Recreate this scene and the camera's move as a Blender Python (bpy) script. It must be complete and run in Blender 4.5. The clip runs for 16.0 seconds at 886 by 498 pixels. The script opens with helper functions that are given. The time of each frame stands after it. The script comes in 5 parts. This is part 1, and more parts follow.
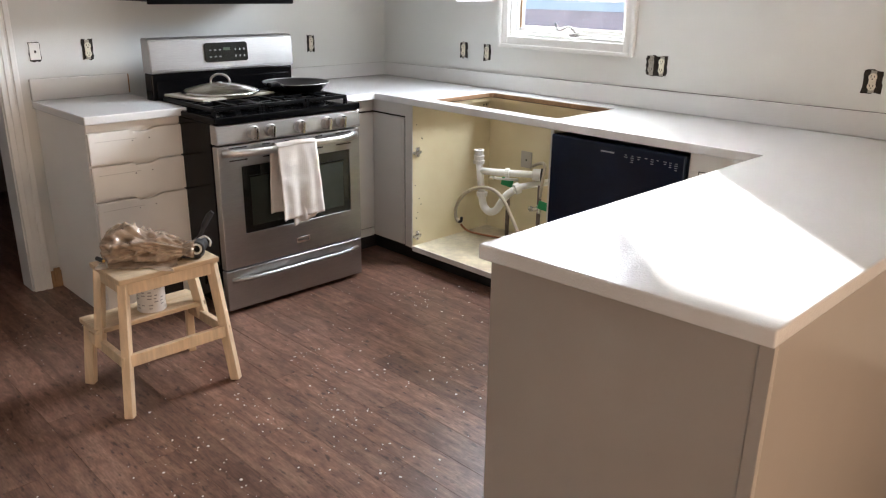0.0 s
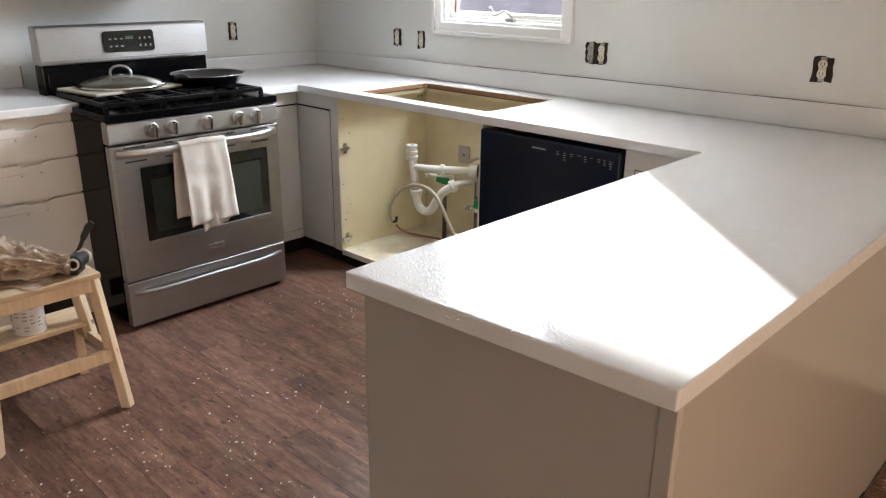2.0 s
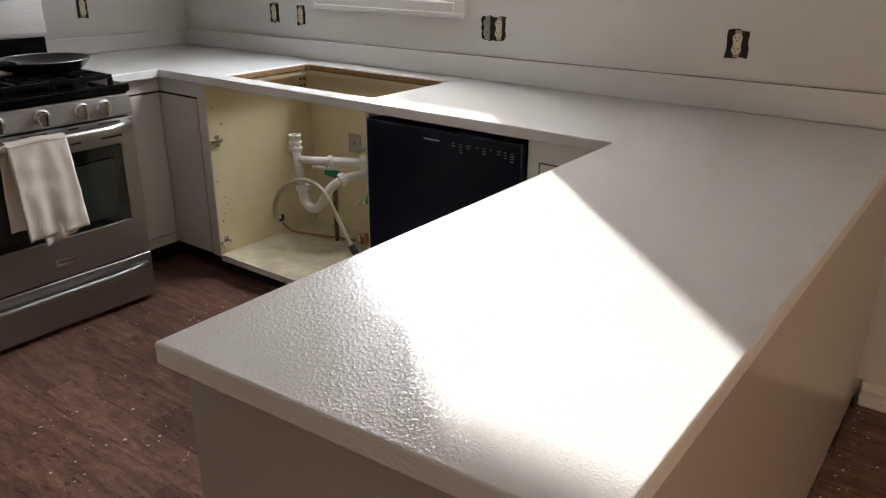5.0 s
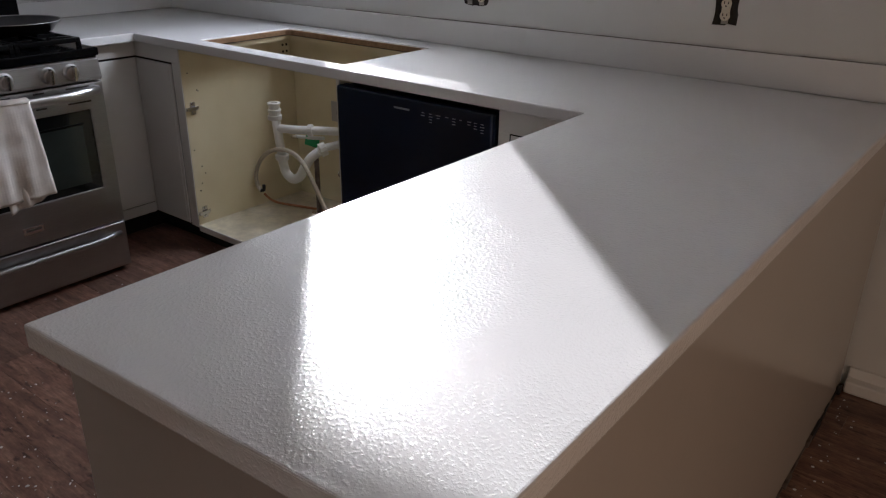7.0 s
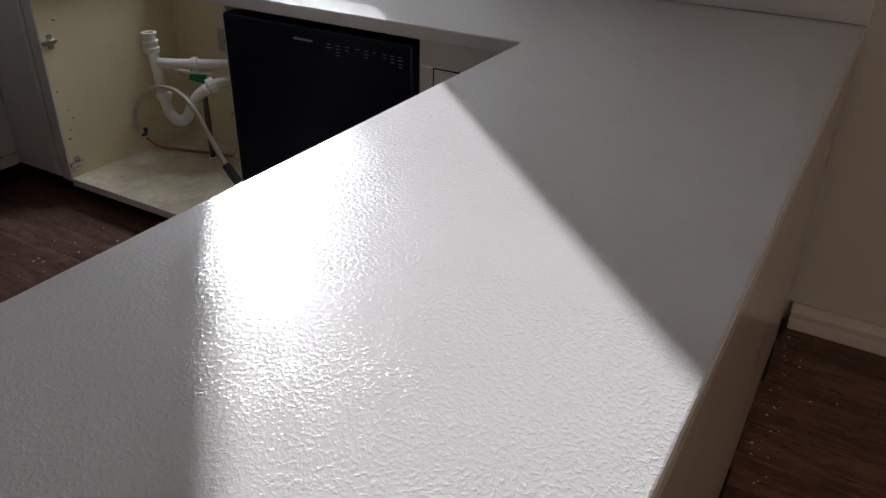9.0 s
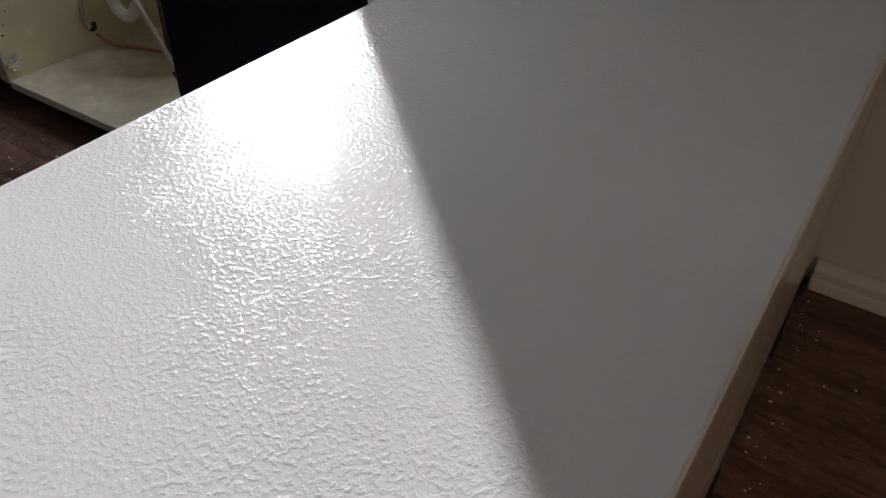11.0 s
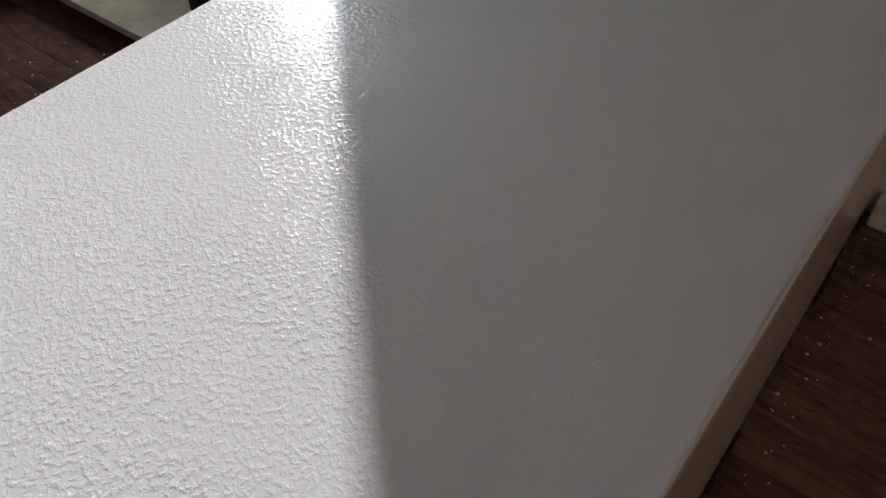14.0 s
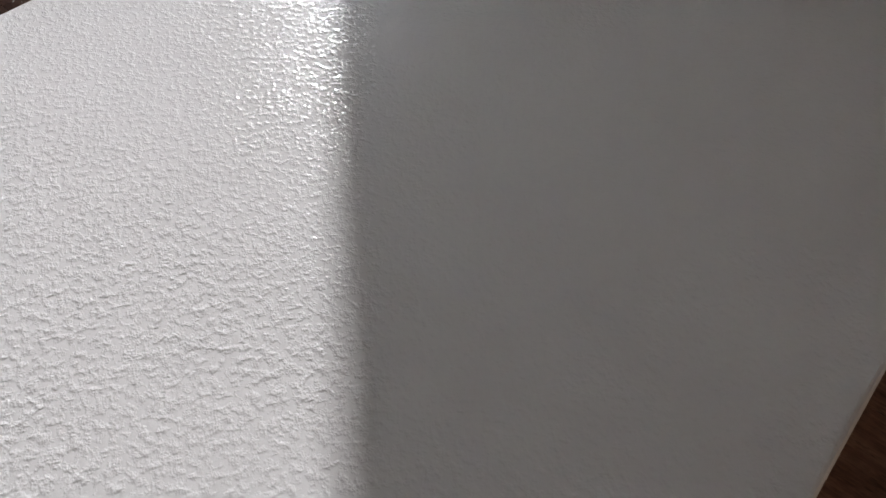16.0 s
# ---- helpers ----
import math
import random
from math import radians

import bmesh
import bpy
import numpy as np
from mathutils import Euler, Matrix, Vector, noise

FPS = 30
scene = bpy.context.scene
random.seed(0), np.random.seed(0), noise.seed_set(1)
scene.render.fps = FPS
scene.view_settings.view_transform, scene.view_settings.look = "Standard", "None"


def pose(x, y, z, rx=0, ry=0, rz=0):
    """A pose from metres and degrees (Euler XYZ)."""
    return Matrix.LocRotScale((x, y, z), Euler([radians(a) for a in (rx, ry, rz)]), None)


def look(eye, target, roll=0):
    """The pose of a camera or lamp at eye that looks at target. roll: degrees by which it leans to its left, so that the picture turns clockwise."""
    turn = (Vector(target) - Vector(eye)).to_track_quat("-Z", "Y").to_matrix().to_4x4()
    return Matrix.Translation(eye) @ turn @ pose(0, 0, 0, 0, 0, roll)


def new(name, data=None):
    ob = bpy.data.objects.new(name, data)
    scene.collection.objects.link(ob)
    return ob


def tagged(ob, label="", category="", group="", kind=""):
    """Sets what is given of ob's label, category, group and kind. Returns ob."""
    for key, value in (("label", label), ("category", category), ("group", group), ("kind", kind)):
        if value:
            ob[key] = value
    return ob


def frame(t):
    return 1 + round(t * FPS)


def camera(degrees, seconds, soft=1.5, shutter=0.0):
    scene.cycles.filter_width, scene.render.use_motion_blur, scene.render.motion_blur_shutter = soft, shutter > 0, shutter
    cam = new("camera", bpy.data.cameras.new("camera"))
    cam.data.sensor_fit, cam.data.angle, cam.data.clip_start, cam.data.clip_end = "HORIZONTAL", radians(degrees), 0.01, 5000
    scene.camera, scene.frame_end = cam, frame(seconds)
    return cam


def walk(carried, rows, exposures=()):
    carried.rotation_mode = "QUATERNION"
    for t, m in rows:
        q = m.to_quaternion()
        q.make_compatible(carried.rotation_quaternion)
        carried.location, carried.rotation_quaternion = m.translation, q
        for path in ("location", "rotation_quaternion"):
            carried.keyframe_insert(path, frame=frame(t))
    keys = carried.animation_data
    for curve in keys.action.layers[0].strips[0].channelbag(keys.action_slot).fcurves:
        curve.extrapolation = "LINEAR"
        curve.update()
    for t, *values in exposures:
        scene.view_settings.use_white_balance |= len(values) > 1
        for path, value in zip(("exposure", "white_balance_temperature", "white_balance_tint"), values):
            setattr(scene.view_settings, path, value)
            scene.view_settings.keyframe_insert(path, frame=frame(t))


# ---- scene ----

cam = camera(59.8, 16.0, 1.2)
PATH = [
    (0, (3.948, -3.352, 1.459), (2.603, -2.019, 0.815), 0.8),
    (0.5, (3.925, -3.251, 1.457), (2.588, -1.908, 0.818), 0.9),
    (1, (3.925, -3.128, 1.459), (2.597, -1.778, 0.815), 0.9),
    (1.5, (3.923, -3.052, 1.449), (2.611, -1.691, 0.797), 0.9),
    (2, (3.894, -2.993, 1.442), (2.603, -1.622, 0.768), 0.6),
    (2.5, (3.805, -2.903, 1.449), (2.576, -1.482, 0.765), 0.1),
    (3, (3.717, -2.847, 1.444), (2.563, -1.365, 0.757), 0.0),
    (3.5, (3.674, -2.811, 1.429), (2.578, -1.291, 0.732), 0.2),
    (4, (3.667, -2.767, 1.427), (2.589, -1.241, 0.715), 0.3),
    (6.5, (3.801, -2.513, 1.408), (2.646, -1.076, 0.632), 0.7),
    (7, (3.78, -2.484, 1.399), (2.655, -1.039, 0.595), 0.7),
    (7.5, (3.7, -2.432, 1.397), (2.64, -0.958, 0.557), 0.8),
    (8, (3.618, -2.382, 1.396), (2.645, -0.876, 0.51), 0.9),
    (8.5, (3.572, -2.343, 1.385), (2.672, -0.825, 0.445), 1.1),
    (9, (3.565, -2.279, 1.366), (2.701, -0.769, 0.379), 1.3),
    (9.5, (3.612, -2.157, 1.368), (2.74, -0.679, 0.341), 1.2),
    (9.7, (3.631, -2.114, 1.363), (2.751, -0.651, 0.322), 1.2),
    (11.8, (3.464, -1.692, 1.302), (2.653, -0.508, -0.091), 1.7),
    (12, (3.462, -1.639, 1.287), (2.639, -0.499, -0.135), 1.3),
    (12.5, (3.46, -1.561, 1.269), (2.618, -0.536, -0.227), 0.4),
    (13, (3.471, -1.555, 1.272), (2.605, -0.579, -0.244), -0.7),
    (13.5, (3.504, -1.595, 1.312), (2.627, -0.625, -0.2), -2.4),
    (14, (3.526, -1.668, 1.353), (2.675, -0.624, -0.126), -2.0),
    (14.5, (3.515, -1.781, 1.362), (2.696, -0.646, -0.067), -1.5),
    (15, (3.502, -1.813, 1.354), (2.712, -0.597, -0.024), -1.0),
    (15.5, (3.469, -1.729, 1.319), (2.712, -0.569, -0.123), 0.8),
    (16, (3.445, -1.588, 1.282), (2.66, -0.609, -0.276), 1.8),
]
EXPOSURES = [(0.0, 2.42, 6000, 11), (1.5, 2.34, 6000, 11), (2.5, 2.12, 6200, 10), (4.2, 1.66, 6700, 10), (6.3, 0.92, 5750, 15), (7.0, 0.76, 5800, 15),
             (9.5, 0.28, 5900, 15), (12.0, 0.20, 5950, 14), (16.0, 0.20, 5950, 14)]
walk(cam, [(t, look(eye, target, roll)) for t, eye, target, roll in PATH], EXPOSURES)

# ---------------------------------------------------------------- light
world = bpy.data.worlds.new("world")
scene.world = world
world.use_nodes = True
wn = world.node_tree.nodes
sky = wn.new("ShaderNodeTexSky")
sky.sky_type = "NISHITA"
sky.sun_disc = False
SUN_EL = radians(21.5)
SUN_AZ = math.atan2(-0.712, 0.702)          # clockwise from +y
sky.sun_elevation = SUN_EL
sky.sun_rotation = SUN_AZ
sky.dust_density = 0.25
wn["Background"].inputs["Strength"].default_value = 0.12
world.node_tree.links.new(sky.outputs["Color"], wn["Background"].inputs["Color"])
sun_data = bpy.data.lights.new("sun", "SUN")
sun_data.energy = 4.4
sun_data.angle = radians(0.9)
sun_data.color = (1.0, 0.95, 0.87)
sun = new("sun", sun_data)
sd = Vector((math.sin(SUN_AZ) * math.cos(SUN_EL), math.cos(SUN_AZ) * math.cos(SUN_EL), math.sin(SUN_EL)))
sun.matrix_world = look(sd * 20, (0, 0, 0))


def area_light(name, where, target, w, h, watts, color, spread=180):
    d = bpy.data.lights.new(name, "AREA")
    d.shape, d.size, d.size_y, d.energy, d.color = "RECTANGLE", w, h, watts, color
    d.spread = radians(spread)
    o = new(name, d)
    o.matrix_world = look(where, target)
    return o


# unseen warm fill, in an opening added to the east wall for it
area_light("east_warm_fill", (6.22, -2.6, 0.62), (0, -2.0, 0.55), 1.4, 0.64, 10, (1.0, 0.68, 0.43))
# lamp in the kitchen window's opening, added to strengthen its skylight
area_light("window_skylight", (1.435, 0.094, 1.88), (0.5, -3.0, 1.10), 0.68, 0.50, 8.8, (0.96, 0.98, 1.0), 146)


# ---------------------------------------------------------------- materials
def material(name, color, rough=0.5, metal=0.0, vary=0.06, scale=6.0, grain=0.0, grain_scale=120.0, bump=0.0,
             bump_scale=200.0, stretch=(1, 1, 1), second=None, coat=0.0, rough_vary=0.06, transmission=0.0, spec=0.5, island=0.0):
    m = bpy.data.materials.new(name)
    m.use_nodes = True
    n, l = m.node_tree.nodes, m.node_tree.links
    p = n["Principled BSDF"]
    co = n.new("ShaderNodeTexCoord")
    mp = n.new("ShaderNodeMapping")
    mp.inputs["Scale"].default_value = stretch
    l.new(co.outputs["Object"], mp.inputs["Vector"])
    big = n.new("ShaderNodeTexNoise")
    big.inputs["Scale"].default_value, big.inputs["Detail"].default_value = scale, 4
    l.new(mp.outputs["Vector"], big.inputs["Vector"])
    fine = n.new("ShaderNodeTexNoise")
    fine.inputs["Scale"].default_value, fine.inputs["Detail"].default_value = grain_scale, 5
    l.new(mp.outputs["Vector"], fine.inputs["Vector"])
    mix = n.new("ShaderNodeMix")
    mix.data_type = "RGBA"
    ramp = n.new("ShaderNodeMapRange")
    ramp.inputs["From Min"].default_value, ramp.inputs["From Max"].default_value = 0.3, 0.7
    l.new(big.outputs["Fac"], ramp.inputs["Value"])
    two = second or tuple(max(0.0, c * (1 - vary)) for c in color)
    mix.inputs["A"].default_value, mix.inputs["B"].default_value = (*color, 1), (*two, 1)
    l.new(ramp.outputs["Result"], mix.inputs["Factor"])
    last = mix.outputs["Result"]
    if grain:
        dark = n.new("ShaderNodeMix")
        dark.data_type, dark.blend_type = "RGBA", "MULTIPLY"
        gr = n.new("ShaderNodeMapRange")
        gr.inputs["From Min"].default_value, gr.inputs["From Max"].default_value = 0.35, 0.65
        gr.inputs["To Min"].default_value, gr.inputs["To Max"].default_value = 1 - grain, 1.0
        l.new(fine.outputs["Fac"], gr.inputs["Value"])
        dark.inputs["Factor"].default_value = 1.0
        l.new(last, dark.inputs["A"])
        l.new(gr.outputs["Result"], dark.inputs["B"])
        last = dark.outputs["Result"]
    l.new(last, p.inputs["Base Color"])
    rr = n.new("ShaderNodeMapRange")
    rr.inputs["To Min"].default_value, rr.inputs["To Max"].default_value = max(0.02, rough - rough_vary), min(1, rough + rough_vary)
    l.new(big.outputs["Fac"], rr.inputs["Value"])
    l.new(rr.outputs["Result"], p.inputs["Roughness"])
    p.inputs["Metallic"].default_value = metal
    p.inputs["Coat Weight"].default_value = coat
    p.inputs["Transmission Weight"].default_value = transmission
    p.inputs["Specular IOR Level"].default_value = spec
    if bump:
        bt = n.new("ShaderNodeTexNoise")
        bt.inputs["Scale"].default_value, bt.inputs["Detail"].default_value = bump_scale, 3
        l.new(mp.outputs["Vector"], bt.inputs["Vector"])
        b = n.new("ShaderNodeBump")
        b.inputs["Strength"].default_value, b.inputs["Distance"].default_value = min(1, bump), 0.002
        l.new(bt.outputs["Fac"], b.inputs["Height"])
        l.new(b.outputs["Normal"], p.inputs["Normal"])
    return m


def counter_material():
    """Rolled glossy white enamel: a soft pebbled skin of droplets a few millimetres wide."""
    m = material("rolled_enamel", (0.765, 0.765, 0.755), 0.065, vary=0.04, scale=3, rough_vary=0.015, spec=0.34)
    n, l = m.node_tree.nodes, m.node_tree.links
    p = n["Principled BSDF"]
    co = n["Texture Coordinate"]
    a = n.new("ShaderNodeTexNoise")
    a.inputs["Scale"].default_value, a.inputs["Detail"].default_value, a.inputs["Roughness"].default_value = 205, 2.4, 0.5
    a.inputs["Distortion"].default_value = 0.1
    b = n.new("ShaderNodeTexNoise")
    b.inputs["Scale"].default_value, b.inputs["Detail"].default_value = 60, 2
    big = n.new("ShaderNodeTexNoise")
    big.inputs["Scale"].default_value, big.inputs["Detail"].default_value = 7, 2
    turn = n.new("ShaderNodeMapping")
    turn.inputs["Rotation"].default_value = (0.52, 0.41, 0.67)
    l.new(co.outputs["Object"], turn.inputs["Vector"])
    for t in (a, b, big):
        l.new(turn.outputs["Vector"], t.inputs["Vector"])
    amount = n.new("ShaderNodeMapRange")
    amount.inputs["From Min"].default_value, amount.inputs["From Max"].default_value = 0.3, 0.7
    amount.inputs["To Min"].default_value, amount.inputs["To Max"].default_value = 0.50, 1.05
    l.new(big.outputs["Fac"], amount.inputs["Value"])
    mul = n.new("ShaderNodeMath")
    mul.operation = "MULTIPLY"
    drops = n.new("ShaderNodeMapRange")
    drops.interpolation_type = "SMOOTHSTEP"
    drops.inputs["From Min"].default_value, drops.inputs["From Max"].default_value = 0.38, 0.84
    l.new(a.outputs["Fac"], drops.inputs["Value"])
    l.new(drops.outputs["Result"], mul.inputs[0])
    l.new(amount.outputs["Result"], mul.inputs[1])
    add = n.new("ShaderNodeMath")
    add.operation = "MULTIPLY_ADD"
    add.inputs[1].default_value = 0.25
    l.new(b.outputs["Fac"], add.inputs[0])
    l.new(mul.outputs[0], add.inputs[2])
    bp = n.new("ShaderNodeBump")
    bp.inputs["Strength"].default_value, bp.inputs["Distance"].default_value = 0.37, 0.0016
    l.new(add.outputs[0], bp.inputs["Height"])
    l.new(bp.outputs["Normal"], p.inputs["Normal"])
    return m


def plank_material():
    """Dark walnut-look vinyl: long grain, darker streaks and knots, each plank a little different."""
    m = bpy.data.materials.new("walnut_vinyl")
    m.use_nodes = True
    n, l = m.node_tree.nodes, m.node_tree.links
    p = n["Principled BSDF"]
    co, info = n.new("ShaderNodeTexCoord"), n.new("ShaderNodeObjectInfo")
    off = n.new("ShaderNodeVectorMath")
    off.operation = "MULTIPLY_ADD"
    comb = n.new("ShaderNodeCombineXYZ")
    for k in ("X", "Y", "Z"):
        l.new(info.outputs["Random"], comb.inputs[k])
    off.inputs[1].default_value = (17.0, 31.0, 7.0)
    l.new(comb.outputs["Vector"], off.inputs[0])
    l.new(co.outputs["Object"], off.inputs[2])
    st = n.new("ShaderNodeMapping")
    st.inputs["Scale"].default_value = (0.95, 6.0, 1.0)
    l.new(off.outputs["Vector"], st.inputs["Vector"])
    g1, g2, g3 = (n.new("ShaderNodeTexNoise") for _ in range(3))
    for g, sc, det in ((g1, 4.2, 5), (g2, 30.0, 6), (g3, 5.0, 3)):
        g.inputs["Scale"].default_value, g.inputs["Detail"].default_value, g.inputs["Roughness"].default_value = sc, det, 0.65
        l.new(st.outputs["Vector"] if g is not g3 else off.outputs["Vector"], g.inputs["Vector"])
    g1.inputs["Distortion"].default_value = 0.8
    r1 = n.new("ShaderNodeValToRGB")
    r1.color_ramp.elements[0].position, r1.color_ramp.elements[0].color = 0.28, (0.105, 0.052, 0.037, 1)
    r1.color_ramp.elements[1].position, r1.color_ramp.elements[1].color = 0.75, (0.33, 0.205, 0.150, 1)
    e = r1.color_ramp.elements.new(0.5)
    e.color = (0.205, 0.111, 0.078, 1)
    l.new(g1.outputs["Fac"], r1.inputs["Fac"])
    m1 = n.new("ShaderNodeMix")
    m1.data_type, m1.blend_type = "RGBA", "MULTIPLY"
    m1.inputs["Factor"].default_value = 1.0
    r2 = n.new("ShaderNodeMapRange")
    r2.inputs["From Min"].default_value, r2.inputs["From Max"].default_value = 0.3, 0.7
    r2.inputs["To Min"].default_value, r2.inputs["To Max"].default_value = 0.62, 1.22
    l.new(g2.outputs["Fac"], r2.inputs["Value"])
    l.new(r1.outputs["Color"], m1.inputs["A"])
    l.new(r2.outputs["Result"], m1.inputs["B"])
    m2 = n.new("ShaderNodeMix")
    m2.data_type, m2.blend_type = "RGBA", "MULTIPLY"
    m2.inputs["Factor"].default_value = 1.0
    r3 = n.new("ShaderNodeMapRange")
    r3.inputs["To Min"].default_value, r3.inputs["To Max"].default_value = 0.72, 1.18
    l.new(info.outputs["Random"], r3.inputs["Value"])
    mottle = n.new("ShaderNodeMix")
    mottle.data_type, mottle.blend_type = "RGBA", "MULTIPLY"
    mottle.inputs["Factor"].default_value = 1.0
    blot = n.new("ShaderNodeTexNoise")
    blot.inputs["Scale"].default_value, blot.inputs["Detail"].default_value, blot.inputs["Roughness"].default_value = 16.0, 6, 0.7
    l.new(off.outputs["Vector"], blot.inputs["Vector"])
    r4 = n.new("ShaderNodeMapRange")
    r4.inputs["From Min"].default_value, r4.inputs["From Max"].default_value = 0.32, 0.62
    r4.inputs["To Min"].default_value, r4.inputs["To Max"].default_value = 0.74, 1.12
    l.new(blot.outputs["Fac"], r4.inputs["Value"])
    l.new(m1.outputs["Result"], mottle.inputs["A"])
    l.new(r4.outputs["Result"], mottle.inputs["B"])
    l.new(mottle.outputs["Result"], m2.inputs["A"])
    l.new(r3.outputs["Result"], m2.inputs["B"])
    fleck = n.new("ShaderNodeTexNoise")
    fleck.inputs["Scale"].default_value, fleck.inputs["Detail"].default_value = 26.0, 3
    fl_map = n.new("ShaderNodeMapping")
    fl_map.inputs["Scale"].default_value = (0.8, 2.2, 1.0)
    l.new(off.outputs["Vector"], fl_map.inputs["Vector"])
    l.new(fl_map.outputs["Vector"], fleck.inputs["Vector"])
    fr = n.new("ShaderNodeMapRange")
    fr.inputs["From Min"].default_value, fr.inputs["From Max"].default_value = 0.60, 0.72
    fr.inputs["To Min"].default_value, fr.inputs["To Max"].default_value = 1.0, 0.35
    l.new(fleck.outputs["Fac"], fr.inputs["Value"])
    m3 = n.new("ShaderNodeMix")
    m3.data_type, m3.blend_type = "RGBA", "MULTIPLY"
    m3.inputs["Factor"].default_value = 1.0
    l.new(m2.outputs["Result"], m3.inputs["A"])
    l.new(fr.outputs["Result"], m3.inputs["B"])
    l.new(m3.outputs["Result"], p.inputs["Base Color"])
    rr = n.new("ShaderNodeMapRange")
    rr.inputs["To Min"].default_value, rr.inputs["To Max"].default_value = 0.26, 0.44
    l.new(g3.outputs["Fac"], rr.inputs["Value"])
    l.new(rr.outputs["Result"], p.inputs["Roughness"])
    p.inputs["Specular IOR Level"].default_value = 0.32
    b = n.new("ShaderNodeBump")
    b.inputs["Strength"].default_value, b.inputs["Distance"].default_value = 0.25, 0.001
    l.new(g2.outputs["Fac"], b.inputs["Height"])
    l.new(b.outputs["Normal"], p.inputs["Normal"])
    return m


def towel_material():
    """Off-white cotton with a woven check of faint ribs."""
    m = material("cotton_towel", (0.86, 0.81, 0.75), 0.95, second=(0.76, 0.68, 0.60), scale=9, grain=0.12, grain_scale=350)
    n, l = m.node_tree.nodes, m.node_tree.links
    co = n["Texture Coordinate"]
    waves = []
    for axis, width in (("Y", 30.0), ("Z", 34.0)):
        w = n.new("ShaderNodeTexWave")
        w.bands_direction = axis
        w.inputs["Scale"].default_value, w.inputs["Distortion"].default_value = width, 1.2
        w.inputs["Detail"].default_value = 2.0
        l.new(co.outputs["Object"], w.inputs["Vector"])
        waves.append(w)
    add = n.new("ShaderNodeMath")
    add.operation = "ADD"
    l.new(waves[0].outputs["Fac"], add.inputs[0])
    l.new(waves[1].outputs["Fac"], add.inputs[1])
    b = n.new("ShaderNodeBump")
    b.inputs["Strength"].default_value, b.inputs["Distance"].default_value = 0.05, 0.0015
    l.new(add.outputs[0], b.inputs["Height"])
    l.new(b.outputs["Normal"], n["Principled BSDF"].inputs["Normal"])
    return m


WALL = material("wall_paint", (0.72, 0.73, 0.708), 0.6, vary=0.05, scale=1.4, bump=0.25, bump_scale=160)
CEIL = material("ceiling_paint", (0.84, 0.84, 0.82), 0.8, bump=0.2, bump_scale=120)
TRIM = material("trim_paint", (0.80, 0.80, 0.78), 0.35, vary=0.04, bump=0.08, bump_scale=60)
COUNTER = counter_material()
CAB = material("cabinet_paint", (0.70, 0.68, 0.64), 0.42, vary=0.05, scale=3, bump=0.15, bump_scale=140)
DRAWERWHITE = material("warm_white_enamel", (0.85, 0.82, 0.765), 0.38, vary=0.05, scale=3, bump=0.12, bump_scale=120)
# darker and greyer than CAB, mainly for the peninsula
PUTTY = material("putty_grey", (0.45, 0.415, 0.372), 0.45, vary=0.06, scale=3, bump=0.15, bump_scale=140)
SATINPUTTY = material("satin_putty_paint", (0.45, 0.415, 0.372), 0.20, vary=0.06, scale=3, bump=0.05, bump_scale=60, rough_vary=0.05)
CREAM = material("cream_lining", (0.78, 0.70, 0.48), 0.45, vary=0.10, scale=4, second=(0.70, 0.60, 0.38))
CREAMDIRT = material("stained_cream_lining", (0.76, 0.69, 0.50), 0.5, scale=7, second=(0.52, 0.46, 0.34), grain=0.15, grain_scale=40)
FLOOR = plank_material()
SUBFLOOR = material("floor_joint", (0.05, 0.03, 0.022), 0.8)
BLACK = material("black_enamel", (0.004, 0.004, 0.0045), 0.10, vary=0.3, scale=9, spec=0.07, rough_vary=0.04)
BLACKMATT = material("matt_black_iron", (0.006, 0.006, 0.0065), 0.30, vary=0.3, bump=0.25, spec=0.08)
# near-black colour deepens the toe recess shade; also dark caulk, corner hole
TOE = material("recess_black", (0.012, 0.011, 0.011), 0.6)
STEEL = material("brushed_steel", (0.43, 0.425, 0.42), 0.37, metal=1.0, vary=0.06, scale=5, grain=0.10, grain_scale=60, stretch=(8, 0.35, 8), rough_vary=0.015)
SATIN = material("satin_steel", (0.62, 0.61, 0.60), 0.30, metal=1.0, vary=0.05, rough_vary=0.05)
CHROME = material("bright_steel", (0.74, 0.73, 0.71), 0.16, metal=1.0, vary=0.05)
OVENGLASS = material("dark_oven_glass", (0.012, 0.014, 0.013), 0.06, vary=0.2, rough_vary=0.02)
# inner glass, with the greenish reflection in it put into the colour
INNERGLASS = material("inner_oven_glass", (0.035, 0.042, 0.036), 0.05, vary=0.3, scale=5, rough_vary=0.02)
NAVY = material("dishwasher_black", (0.005, 0.011, 0.028), 0.20, vary=0.25, scale=6, spec=0.25)
LEGEND = material("pale_legend", (0.25, 0.27, 0.30), 0.5)
GREENLED = material("green_digits", (0.025, 0.045, 0.018), 0.4)
DIMLEGEND = material("dim_legend", (0.14, 0.14, 0.14), 0.5)
PVC = material("white_pvc", (0.82, 0.81, 0.77), 0.32, vary=0.05)
HOSE = material("braided_hose", (0.58, 0.51, 0.40), 0.45, grain=0.35, grain_scale=300, bump=0.5, bump_scale=400)
RUBBER = material("black_rubber", (0.02, 0.02, 0.02), 0.6)
OCHRE = material("yellow_plastic", (0.62, 0.36, 0.06), 0.45)
GREEN = material("green_tag", (0.02, 0.32, 0.10), 0.45)
RUST = material("dull_metal_pipe", (0.16, 0.12, 0.10), 0.5, metal=0.6, vary=0.4, scale=40)
